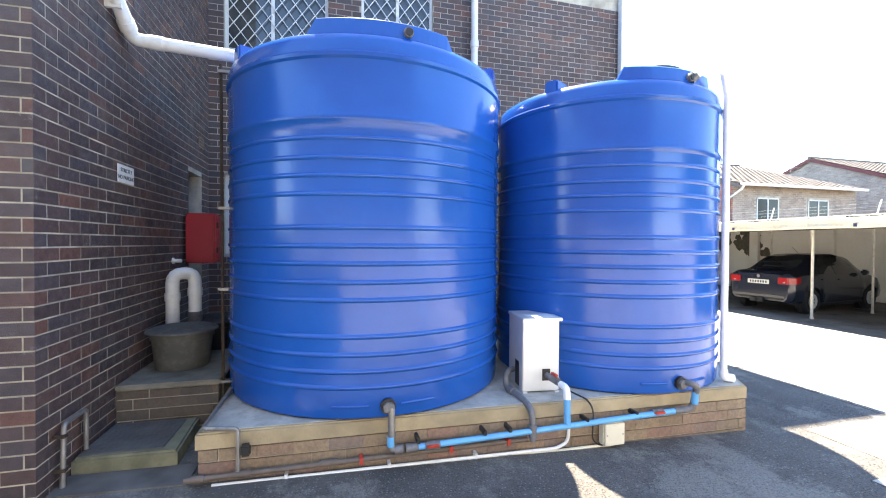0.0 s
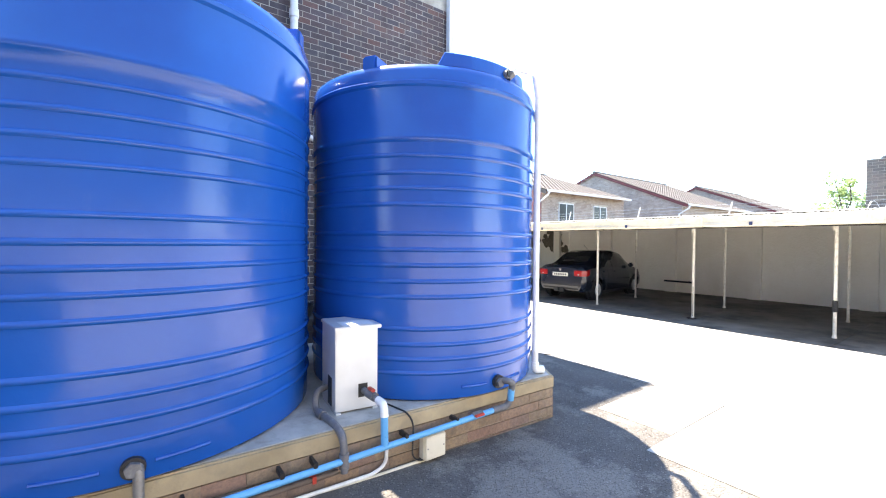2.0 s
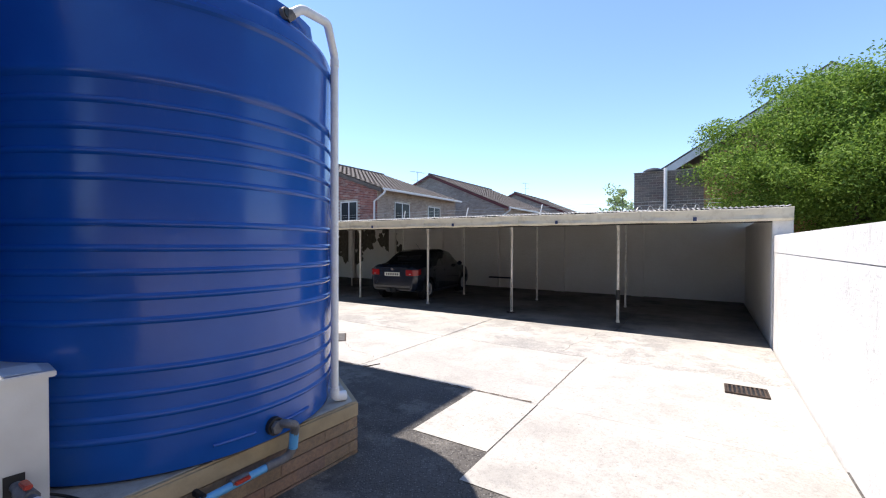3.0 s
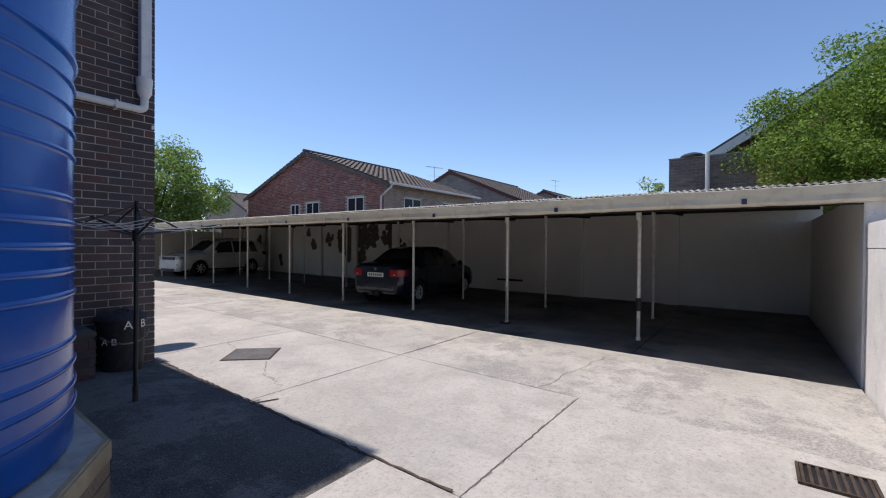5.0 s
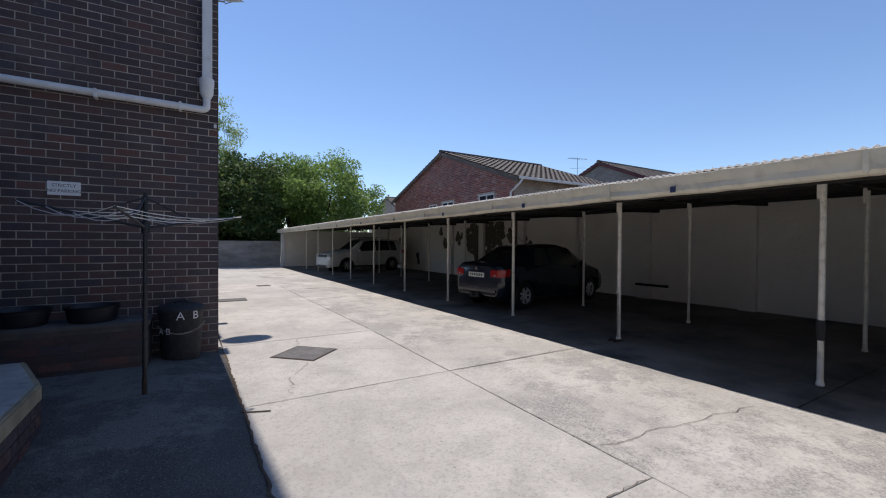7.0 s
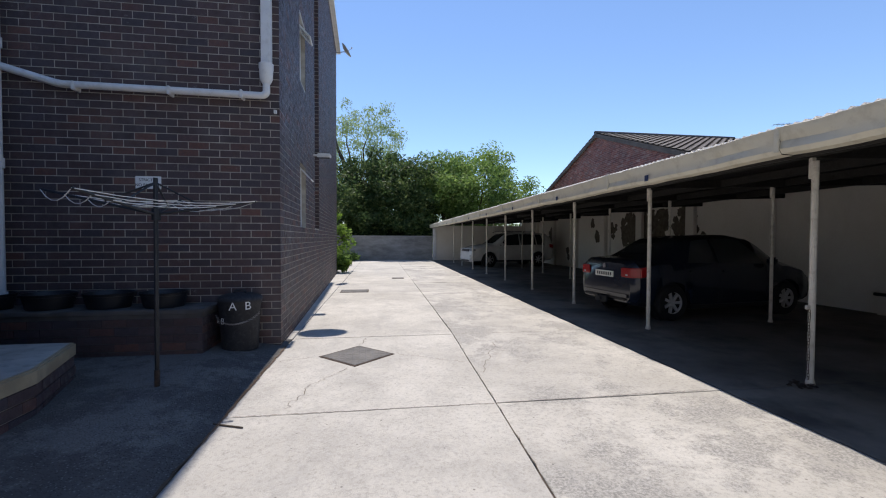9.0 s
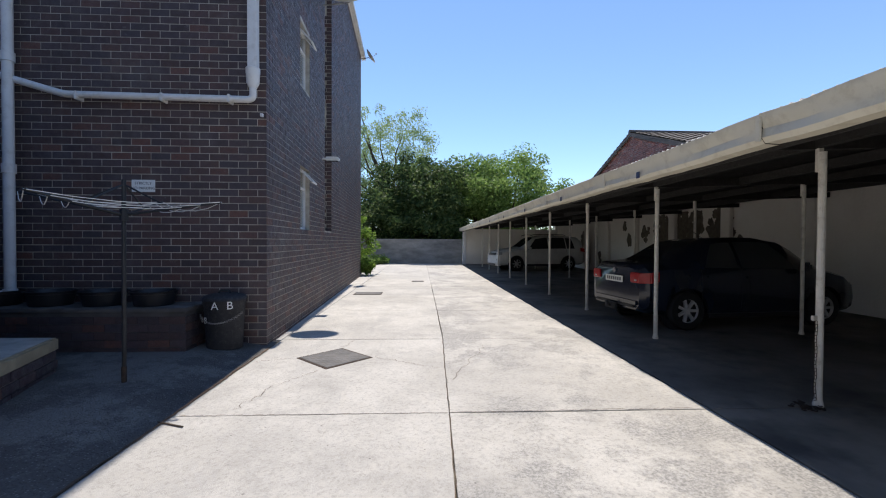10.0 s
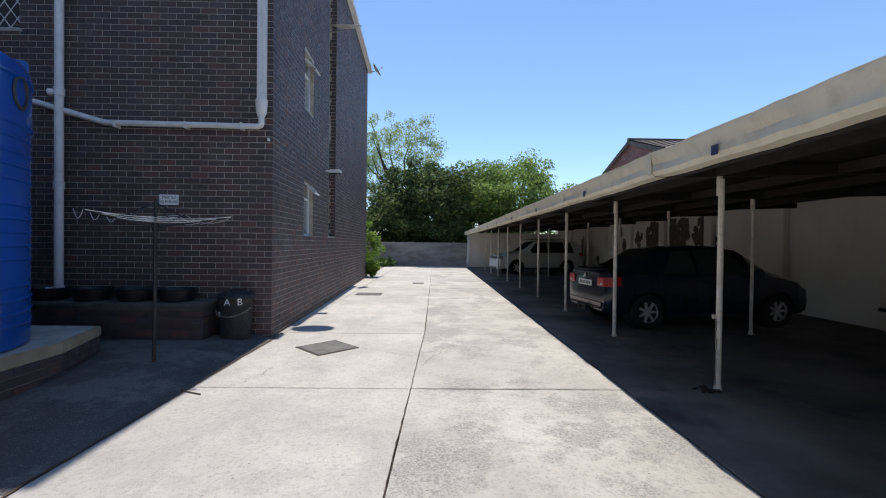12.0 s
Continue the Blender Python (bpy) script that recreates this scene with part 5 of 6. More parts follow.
# ---- cars under the carport ----
def paint(name, c, rough=0.25):
    m = Mat(name, rough, 0, 0.35)
    m.color(m.mix(m.noise(3, 4), tuple(v * 0.85 for v in c), c))
    m.b.inputs["Coat Weight"].default_value = 0.5
    m.b.inputs["Coat Roughness"].default_value = 0.08
    return m.m


navy = paint("dark_navy_car_paint", (0.012, 0.018, 0.033))
car_white = paint("white_car_paint", (0.72, 0.72, 0.70))
m = Mat("car_glass", 0.03, 0, 0.7)
m.color((0.04, 0.045, 0.046))
car_glass = m.m
lens_red = simple("red_lens", (0.40, 0.012, 0.015), 0.15, 0, 0.2, 20, 0)
lens_clear = simple("clear_lens", (0.55, 0.55, 0.56), 0.12, 0.3, 0.2, 20, 0)
chrome = simple("chrome", (0.6, 0.6, 0.62), 0.15, 1.0, 0.05, 20, 0)
alloy = simple("wheel_silver", (0.58, 0.59, 0.60), 0.4, 0.25, 0.15, 20, 0)
tyre_mat = simple("tyre_rubber", (0.015, 0.015, 0.016), 0.8, 0, 0.3, 20, 0.2)
plate_mat = simple("number_plate", (0.72, 0.72, 0.66), 0.4, 0, 0.05, 20, 0)


def interp(table, x):
    for (a, *va), (b, *vb) in zip(table, table[1:]):
        if a <= x <= b:
            u = (x - a) / (b - a)
            u = u * u * (3 - 2 * u) * 0.4 + u * 0.6
            return [p + (q - p) * u for p, q in zip(va, vb)]
    return list(table[0][1:] if x < table[0][0] else table[-1][1:])


def car(label, at, turn, paint_mat, table, wheels, radius, glass_x, doors, rear, front, plate, rails=False):
    """Lofted along x from the tail (0) to the nose; each row of the table: x, sill, belt, roof, half width at belt, half width at roof."""
    t = thing("car", label, "car", at, turn=turn)

    def ring(x):
        zs, zb, zr, wb, wr = interp(table, x)
        return [(0.0, zs), (wb * 0.86, zs), (wb * 0.965, zs + 0.07), (wb * 1.0, zs + (zb - zs) * 0.5), (wb * 0.985, zs + (zb - zs) * 0.8), (wb * 0.955, zb), (wr + (wb * 0.955 - wr) * 0.5, zb + (zr - zb) * 0.5), (wr * 1.0, zb + (zr - zb) * 0.88), (wr * 0.86, zb + (zr - zb) * 0.97), (0.0, zr)]

    def arch(x, y, z):
        # wheel openings push the flank up round the tyre
        for wx in wheels:
            d = math.hypot(x - wx, z - radius)
            if d < radius + 0.05 and abs(y) > 0.4:
                k = (radius + 0.05) / max(d, 0.02)
                z = max(z, radius + math.sqrt(max((radius + 0.05) ** 2 - (x - wx) ** 2, 0)))
        return z

    L = table[-1][0]
    xs = sorted({*[L * i / 64 for i in range(65)], *[r[0] for r in table]})
    bm = bmesh.new()
    rings = []
    for x in xs:
        R = ring(x)
        zb = R[5][1]
        full = [(y, min(arch(x, y, z), max(zb - 0.04, z))) for y, z in R] + [(-y, min(arch(x, y, z), max(zb - 0.04, z))) for y, z in R[-2:0:-1]]
        rings.append([bm.verts.new((x, y, z)) for y, z in full])
    n = len(rings[0])
    for a, b in zip(rings, rings[1:]):
        for k in range(n):
            bm.faces.new((a[k], a[(k + 1) % n], b[(k + 1) % n], b[k]))
    bm.faces.new(rings[0][::-1])
    bm.faces.new(rings[-1])
    bmesh.ops.recalc_face_normals(bm, faces=bm.faces)
    body = part("body", bm, paint_mat, t, smooth=True)

    def patch(x0, x1, v0, v1, side, name, mat, parent, off=0.006, nx=10, slant0=0.0, slant1=0.0):
        """A panel lying on the body between ring positions v0 and v1 (index into the half ring)."""
        q = bmesh.new()
        cols = []
        for i in range(nx + 1):
            col = []
            for j in range(5):
                v = v0 + (v1 - v0) * j / 4
                xx = (x0 + slant0 * j / 4) + ((x1 + slant1 * j / 4) - (x0 + slant0 * j / 4)) * i / nx
                R = ring(xx)
                k = min(int(v), len(R) - 2)
                u = v - k
                y, z = R[k][0] + (R[k + 1][0] - R[k][0]) * u, R[k][1] + (R[k + 1][1] - R[k][1]) * u
                dy, dz = R[k + 1][0] - R[k][0], R[k + 1][1] - R[k][1]
                ln = math.hypot(dy, dz) or 1
                col.append(q.verts.new((xx, side * (y + off * dz / ln), z - off * dy / ln)))
            cols.append(col)
        for a, b in zip(cols, cols[1:]):
            for j in range(4):
                q.faces.new((a[j], a[j + 1], b[j + 1], b[j]) if side < 0 else (a[j + 1], a[j], b[j], b[j + 1]))
        return part(name, q, mat, parent, smooth=True)

    for x0, x1, s0, s1 in glass_x:
        for side in (1, -1):
            patch(x0, x1, 5.12, 6.9, side, "side_window", car_glass, body, 0.006, 10, s0, s1)
    for x in doors:
        for side in (1, -1):
            patch(x, x + 0.008, 2.2, 5.0, side, "door_seam", black_plastic, body, 0.003, 1)
    for x in doors[:2]:
        for side in (1, -1):
            w = interp(table, x + 0.16)
            part("door_handle", bx(bmesh.new(), x + 0.1, x + 0.25, side * w[3] * 0.985 - 0.014, side * w[3] * 0.985 + 0.014, w[1] - 0.12, w[1] - 0.085, bevel=0.008), paint_mat, body)

    def screen(x0, x1, name, half):
        """Front or rear screen across the body from x0 (belt) to x1 (roof)."""
        q = bmesh.new()
        cols = []
        for i in range(9):
            xx = x0 + (x1 - x0) * i / 8
            R = ring(xx)
            ztop = R[9][1] + 0.008
            w_ = R[8][0] * half
            cols.append([q.verts.new((xx, w_ * j / 4, ztop - 0.012 * (j / 4) ** 2 * 1.2)) for j in range(-4, 5)])
        for a, b in zip(cols, cols[1:]):
            for j in range(8):
                q.faces.new((a[j], a[j + 1], b[j + 1], b[j]))
        bmesh.ops.recalc_face_normals(q, faces=q.faces)
        part(name, q, car_glass, body, smooth=True)

    screen(*rear["screen"], "rear_window", 0.97)
    screen(*front["screen"], "windscreen", 0.97)
    # wheels
    for wx in wheels:
        for side in (1, -1):
            yo = side * (interp(table, wx)[3] - 0.115)
            w = part("wheel", tagged_wheel(radius), tyre_mat, t, smooth=True, at=pose(wx, yo, radius, 90, 0, 0))
            part("rim", rim_mesh(radius * 0.66, -side), alloy, w, "silver spoked rim", smooth=True)
            part("arch_liner", lathe(bmesh.new(), [(0.05, side * 0.0), (radius + 0.045, 0.0), (radius + 0.045, side * 0.11)], 24), black_plastic, w)
    # tail
    zt = rear["light_z"]
    hw = rear["half"]
    for side in (1, -1):
        plan = [(-0.014, hw - 0.27), (-0.014, hw - 0.035), (0.1, hw + 0.085), (0.24, hw + 0.105), (0.24, hw - 0.1), (0.1, hw - 0.2)]
        shell = poly(bmesh.new(), [(px, side * py, zt - 0.08 + 0.03 * (px > 0.2)) for px, py in plan], (0, 0, 0.16))
        bmesh.ops.bevel(shell, geom=list(shell.edges), offset=0.012, segments=2, affect="EDGES")
        lamp = part("tail_light", shell, lens_red, body, smooth=True)
        part("reverse_lens", bx(bmesh.new(), -0.019, 0.03, side * (hw - 0.12) - 0.03, side * (hw - 0.12) + 0.03, zt - 0.055, zt - 0.02, bevel=0.006), lens_clear, lamp)
    part("rear_bumper", bx(bmesh.new(), -0.03, 0.3, -hw + 0.0, hw - 0.0, rear["bumper"][0], rear["bumper"][1], bevel=0.10), paint_mat, body, smooth=True)
    part("bumper_trim", bx(bmesh.new(), -0.036, 0.0, -hw + 0.14, hw - 0.14, rear["bumper"][0] + 0.05, rear["bumper"][0] + 0.09, bevel=0.01), black_plastic, body)
    if plate:
        pl = part("number_plate", bx(bmesh.new(), -0.022, -0.012, -0.25, 0.25, zt - 0.1, zt + 0.005, bevel=0.003), plate_mat, body)
        for i in range(7):
            part("plate_bar", B(-0.0245, -0.0222, -0.2 + i * 0.06, -0.165 + i * 0.06, zt - 0.075, zt - 0.02), ink, pl)
        part("badge", T([(-0.014, 0, zt + 0.09), (-0.02, 0, zt + 0.09)], 0.04, 18), chrome, body)
        part("tow_bar", T([(0.02, 0, 0.3), (-0.12, 0, 0.3), (-0.14, 0, 0.38)], 0.022, 8), steel_dark, body)
        part("tow_bracket", bx(bmesh.new(), -0.09, -0.04, -0.16, 0.16, 0.25, 0.36, bevel=0.01), steel_dark, body)
    # nose
    zf, fw = front["light_z"], front["half"]
    for side in (1, -1):
        part("headlight", bx(bmesh.new(), L - 0.26, L - 0.03, side * (fw - 0.15) - 0.15, side * (fw - 0.15) + 0.15, zf - 0.07, zf + 0.075, bevel=0.03), lens_clear, body, smooth=True)
        part("fog_light", T([(L - 0.05, side * (fw - 0.14), zf - 0.26), (L + 0.005, side * (fw - 0.14), zf - 0.26)], 0.045, 14), lens_clear, body)
        w = interp(table, front["mirror"])
        mir = part("wing_mirror", bx(bmesh.new(), front["mirror"] - 0.05, front["mirror"] + 0.09, side * (w[3] + 0.06) - 0.07, side * (w[3] + 0.06) + 0.07, w[1] + 0.01, w[1] + 0.15, bevel=0.035), paint_mat, body, smooth=True)
    part("grille", bx(bmesh.new(), L - 0.06, L + 0.006, -fw + 0.34, fw - 0.34, zf - 0.08, zf + 0.05, bevel=0.015), black_plastic, body)
    for k in range(3):
        part("grille_bar", B(L, L + 0.011, -fw + 0.36, fw - 0.36, zf - 0.06 + k * 0.04, zf - 0.047 + k * 0.04), chrome, body)
    part("front_bumper", bx(bmesh.new(), L - 0.3, L + 0.02, -fw + 0.05, fw - 0.05, 0.24, 0.46, bevel=0.09), paint_mat, body, smooth=True)
    part("air_intake", bx(bmesh.new(), L + 0.005, L + 0.026, -fw + 0.3, fw - 0.3, 0.26, 0.36, bevel=0.01), black_plastic, body)
    part("sill_trim", bx(bmesh.new(), wheels[0] + radius + 0.06, wheels[1] - radius - 0.06, -interp(table, L / 2)[3] * 0.97, interp(table, L / 2)[3] * 0.97, table[2][1] - 0.03, table[2][1] + 0.05, bevel=0.015), black_plastic, body)
    if rails:
        for side in (1, -1):
            part("roof_rail", T([(0.9, side * 0.56, 1.66), (1.0, side * 0.56, 1.72), (2.5, side * 0.56, 1.72), (2.7, side * 0.56, 1.66)], 0.015, 8, bend=0.05), chrome, body)
    part("aerial", T([(table[4][0] + 0.15, 0, table[4][3]), (table[4][0] - 0.15, 0, table[4][3] + 0.18)], 0.004, 5), black_plastic, body)
    return t


def tagged_wheel(r):
    bm = lathe(bmesh.new(), [(0, -0.03), (r * 0.64, -0.03)], 24)
    lathe(bm, [(0, 0.03), (r * 0.64, 0.03)], 24)
    return lathe(bm, [(r * 0.6, -0.095), (r * 0.7, -0.1), (r * 0.93, -0.098), (r * 0.99, -0.075), (r, -0.03), (r, 0.03), (r * 0.99, 0.075), (r * 0.93, 0.098), (r * 0.7, 0.1), (r * 0.6, 0.095)], 36)


def rim_mesh(r, side):
    bm = bmesh.new()
    s = -side
    lathe(bm, [(r * 1.0, 0.03), (r * 1.02, 0.09), (r * 0.93, 0.094), (r * 0.9, 0.05)], 32)
    lathe(bm, [(0, 0.088), (r * 0.22, 0.086), (r * 0.26, 0.06)], 16)
    for k in range(7):
        a = 2 * math.pi * k / 7
        v = bx(bmesh.new(), r * 0.15, r * 0.95, -r * 0.1, r * 0.1, 0.04, 0.08)
        me = bpy.data.meshes.new("tmp")
        bmesh.ops.rotate(v, verts=v.verts, matrix=Matrix.Rotation(a, 3, "Z"))
        v.to_mesh(me)
        v.free()
        bm.from_mesh(me)
        bpy.data.meshes.remove(me)
    if s > 0:
        pass
    for v in bm.verts:
        v.co.z *= side
    bmesh.ops.recalc_face_normals(bm, faces=bm.faces)
    return bm


SEDAN = [(0.0, 0.30, 0.78, 0.95, 0.66, 0.50), (0.1, 0.26, 0.90, 1.02, 0.77, 0.56), (0.5, 0.22, 0.94, 1.05, 0.81, 0.55), (1.15, 0.2, 0.93, 1.38, 0.83, 0.54), (1.5, 0.2, 0.92, 1.43, 0.83, 0.56), (2.1, 0.2, 0.91, 1.45, 0.83, 0.57), (2.6, 0.2, 0.90, 1.38, 0.83, 0.56), (3.25, 0.2, 0.88, 0.98, 0.82, 0.58), (3.62, 0.22, 0.80, 0.88, 0.80, 0.56), (3.86, 0.24, 0.66, 0.74, 0.74, 0.5), (3.95, 0.27, 0.54, 0.60, 0.64, 0.45)]
car("dark navy saloon car parked nose-in under the carport", (10.34, 7.85, DRIVE), 6.8, navy, SEDAN, (0.73, 3.22), 0.30, ((1.02, 1.62, 0.28, 0.0), (1.68, 2.72, 0.0, -0.38)), (0.95, 1.64, 2.72), dict(screen=(0.62, 1.12), light_z=0.80, half=0.70, bumper=(0.28, 0.54)), dict(screen=(3.18, 2.62), light_z=0.62, half=0.70, mirror=2.72), True)
SUV = [(0.0, 0.42, 0.95, 1.1, 0.72, 0.55), (0.1, 0.32, 1.0, 1.45, 0.84, 0.62), (0.35, 0.28, 1.02, 1.62, 0.88, 0.64), (1.1, 0.27, 1.02, 1.67, 0.90, 0.66), (2.0, 0.27, 1.01, 1.68, 0.90, 0.66), (2.5, 0.27, 1.0, 1.60, 0.90, 0.65), (3.25, 0.27, 0.99, 1.10, 0.89, 0.66), (3.9, 0.28, 0.93, 1.02, 0.87, 0.62), (4.3, 0.28, 0.8, 0.9, 0.80, 0.55), (4.4, 0.3, 0.66, 0.72, 0.70, 0.5)]
car("white compact off-road car parked nose-out under the carport", (14.75, 21.5, DRIVE), 189, car_white, SUV, (0.88, 3.48), 0.345, ((0.55, 0.95, 0.12, 0.05), (1.0, 1.85, 0.05, 0.0), (1.92, 2.95, 0.0, -0.45)), (0.98, 1.88, 2.95), dict(screen=(0.12, 0.3), light_z=0.98, half=0.8, bumper=(0.36, 0.62)), dict(screen=(3.2, 2.55), light_z=0.80, half=0.80, mirror=2.85), False, True)


# ---- trees ----
def tree(name, label, x, y, h, r, mat, seed, clumps=60, leaves=70, leaf=0.13, spread=(1, 1, 0.75), trunk_h=None, droop=0.0, low=0.25, size=0.34):
    rng = random.Random(seed)
    t = thing(name, label, "tree", (x, y, 0))
    bm = bmesh.new()
    th = trunk_h or h * 0.45
    base = Vector((0, 0, -0.1))
    top = Vector((rng.uniform(-0.3, 0.3), rng.uniform(-0.3, 0.3), th))

    def limb(a, b, r0, r1, n=5):
        prev, side = None, None
        d = (b - a).normalized()
        s = d.orthogonal().normalized()
        u = d.cross(s)
        for k in range(n + 1):
            p = a + (b - a) * k / n + Vector((rng.uniform(-1, 1), rng.uniform(-1, 1), 0)) * 0.05 * (b - a).length * (0 < k < n)
            rr = r0 + (r1 - r0) * k / n
            ringv = [bm.verts.new(p + rr * (math.cos(i * math.pi / 3) * s + math.sin(i * math.pi / 3) * u)) for i in range(6)]
            if prev:
                for i in range(6):
                    bm.faces.new((prev[i], prev[(i + 1) % 6], ringv[(i + 1) % 6], ringv[i]))
            prev = ringv

    limb(base, top, h * 0.028, h * 0.018)
    centre = Vector((0, 0, h * (1 + low) / 2))
    half = Vector((r * spread[0], r * spread[1], h * (1 - low) / 2))
    verts, faces = [], []
    for c in range(clumps):
        while True:
            p = Vector((rng.uniform(-1, 1), rng.uniform(-1, 1), rng.uniform(-1, 1)))
            if 0.25 < p.length < 1:
                break
        p = p * (0.55 + 0.45 * rng.random()) / max(p.length, 0.5)
        p *= 1 + 0.16 * math.sin(3.1 * math.atan2(p.y, p.x) + seed) + 0.1 * math.sin(7 * p.z + seed)
        q = centre + Vector((p.x * half.x, p.y * half.y, p.z * half.z))
        if c < 16:
            limb(top * rng.uniform(0.6, 1.0), q, h * 0.010, h * 0.003, 4)
        cr = r * size * rng.uniform(0.6, 1.15)
        for k in range(leaves):
            a, b_, w = rng.uniform(0, 6.283), math.acos(rng.uniform(-1, 1)), rng.random() ** 0.4
            o = Vector((math.sin(b_) * math.cos(a), math.sin(b_) * math.sin(a), math.cos(b_) * 0.75 - droop * rng.random())) * cr * w
            e1 = Vector((rng.uniform(-1, 1), rng.uniform(-1, 1), rng.uniform(-1, 0.6) - droop)).normalized()
            e2 = e1.orthogonal().normalized()
            e2 = Matrix.Rotation(rng.uniform(0, 6.28), 3, e1) @ e2
            s = leaf * rng.uniform(0.6, 1.3)
            pos = q + o
            i = len(verts)
            verts += [pos - e1 * s, pos + e2 * s * 0.45, pos + e1 * s, pos - e2 * s * 0.45]
            faces.append((i, i + 1, i + 2, i + 3))
    part("trunk", bm, bark, t)
    me = bpy.data.meshes.new("crown")
    me.from_pydata(verts, [], faces)
    me.materials.append(mat)
    ob = new("crown", me)
    ob.parent = t
    return t


tree("tree", "bright green leafy tree behind the carport wall", 18.1, -3.15, 6.75, 3.4, leaf_bright, 3, 420, 330, 0.05, (1, 1, 1), 2.5, low=0.2, size=0.20)
tree("tree", "bright green bushy tree behind the boundary wall", 17.6, -6.9, 7.0, 3.6, leaf_bright, 8, 300, 260, 0.058, (1, 1, 1), 2.2, low=0.15, size=0.23)
tree("tree", "tall feathery pepper tree at the end of the drive", 4.6, 33.5, 11.6, 4.0, leaf_pale, 4, 190, 110, 0.085, (1, 1, 1), 5.0, 0.6, 0.35, 0.19)
tree("tree", "dense dark evergreen tree beyond the far wall", 7.2, 30.6, 7.6, 3.3, leaf_dark, 5, 230, 150, 0.12, (1, 1, 1), 2.5, low=0.05, size=0.28)
tree("tree", "dense dark evergreen tree beyond the far wall", 4.3, 30.0, 5.0, 3.2, leaf_dark, 15, 180, 140, 0.12, (1, 1, 1), 2.0, low=0.0, size=0.28)
tree("tree", "light green rounded tree beyond the far wall", 10.9, 31.5, 7.4, 3.2, leaf_mid, 6, 230, 150, 0.11, (1, 1, 1), 2.5, low=0.05, size=0.27)
tree("tree", "light green rounded tree beyond the carport", 13.6, 31.5, 8.3, 3.6, leaf_mid, 7, 200, 140, 0.11, (1, 1, 1), 2.5, low=0.1, size=0.27)
tree("tree", "small light green tree past the chimney wall", 29.0, 5.0, 5.0, 1.5, leaf_pale, 9, 50, 60, 0.12, (1, 1, 1), 2.0, low=0.2)


def bush(x, y, h, r, mat, seed, label):
    t = tree("shrub", label, x, y, h, r, mat, seed, 26, 60, 0.075, (1, 1, 1), h * 0.4, low=0.02, size=0.4)
    t["category"] = "shrub"


bush(4.55, 18.3, 2.3, 0.66, leaf_bright, 31, "leafy green shrub at the foot of the flats")
bush(4.78, 17.6, 0.6, 0.36, leaf_bright, 32, "low green plant at the foot of the flats")
bush(4.4, 20.0, 0.95, 0.5, leaf_mid, 33, "low green shrub beside the drive")
bush(4.2, 26.2, 0.35, 0.9, leaf_mid, 34, "low clipped green border at the end of the drive")


# ---- neighbouring houses ----
def tiled_slope(p0, p1, up, courses, mat, parent, name="roof_slope"):
    """Courses of tiles between eave points p0 and p1; up: the vector from eave to ridge."""
    p0, p1, up = Vector(p0), Vector(p1), Vector(up)
    along = p1 - p0
    nrm = along.cross(up).normalized()
    if nrm.z < 0:
        nrm = -nrm
    verts, faces = [], []
    cols = max(2, int(along.length / 0.165))
    for c in range(courses):
        for e, lift in ((0.0, 0.045), (1.06, 0.008)):
            for k in range(cols + 1):
                w = 0.02 * math.sin(k * math.pi / 1.0 + 0.5 * math.pi) if k else 0
                verts.append(p0 + along * k / cols + up * (c + e) / courses + nrm * (lift + w))
        b = c * 2 * (cols + 1)
        for k in range(cols):
            faces.append((b + k, b + k + 1, b + cols + 1 + k + 1, b + cols + 1 + k))
    me = bpy.data.meshes.new(name)
    me.from_pydata(verts, [], faces)
    me.materials.append(mat)
    ob = new(name, me)
    ob.parent = parent
    ob["kind"] = "stuff"
    part("roof_deck", poly(bmesh.new(), [p0 - nrm * 0.06, p1 - nrm * 0.06, p1 + up - nrm * 0.06, p0 + up - nrm * 0.06], nrm * 0.05), tile_grey, ob)
    return ob


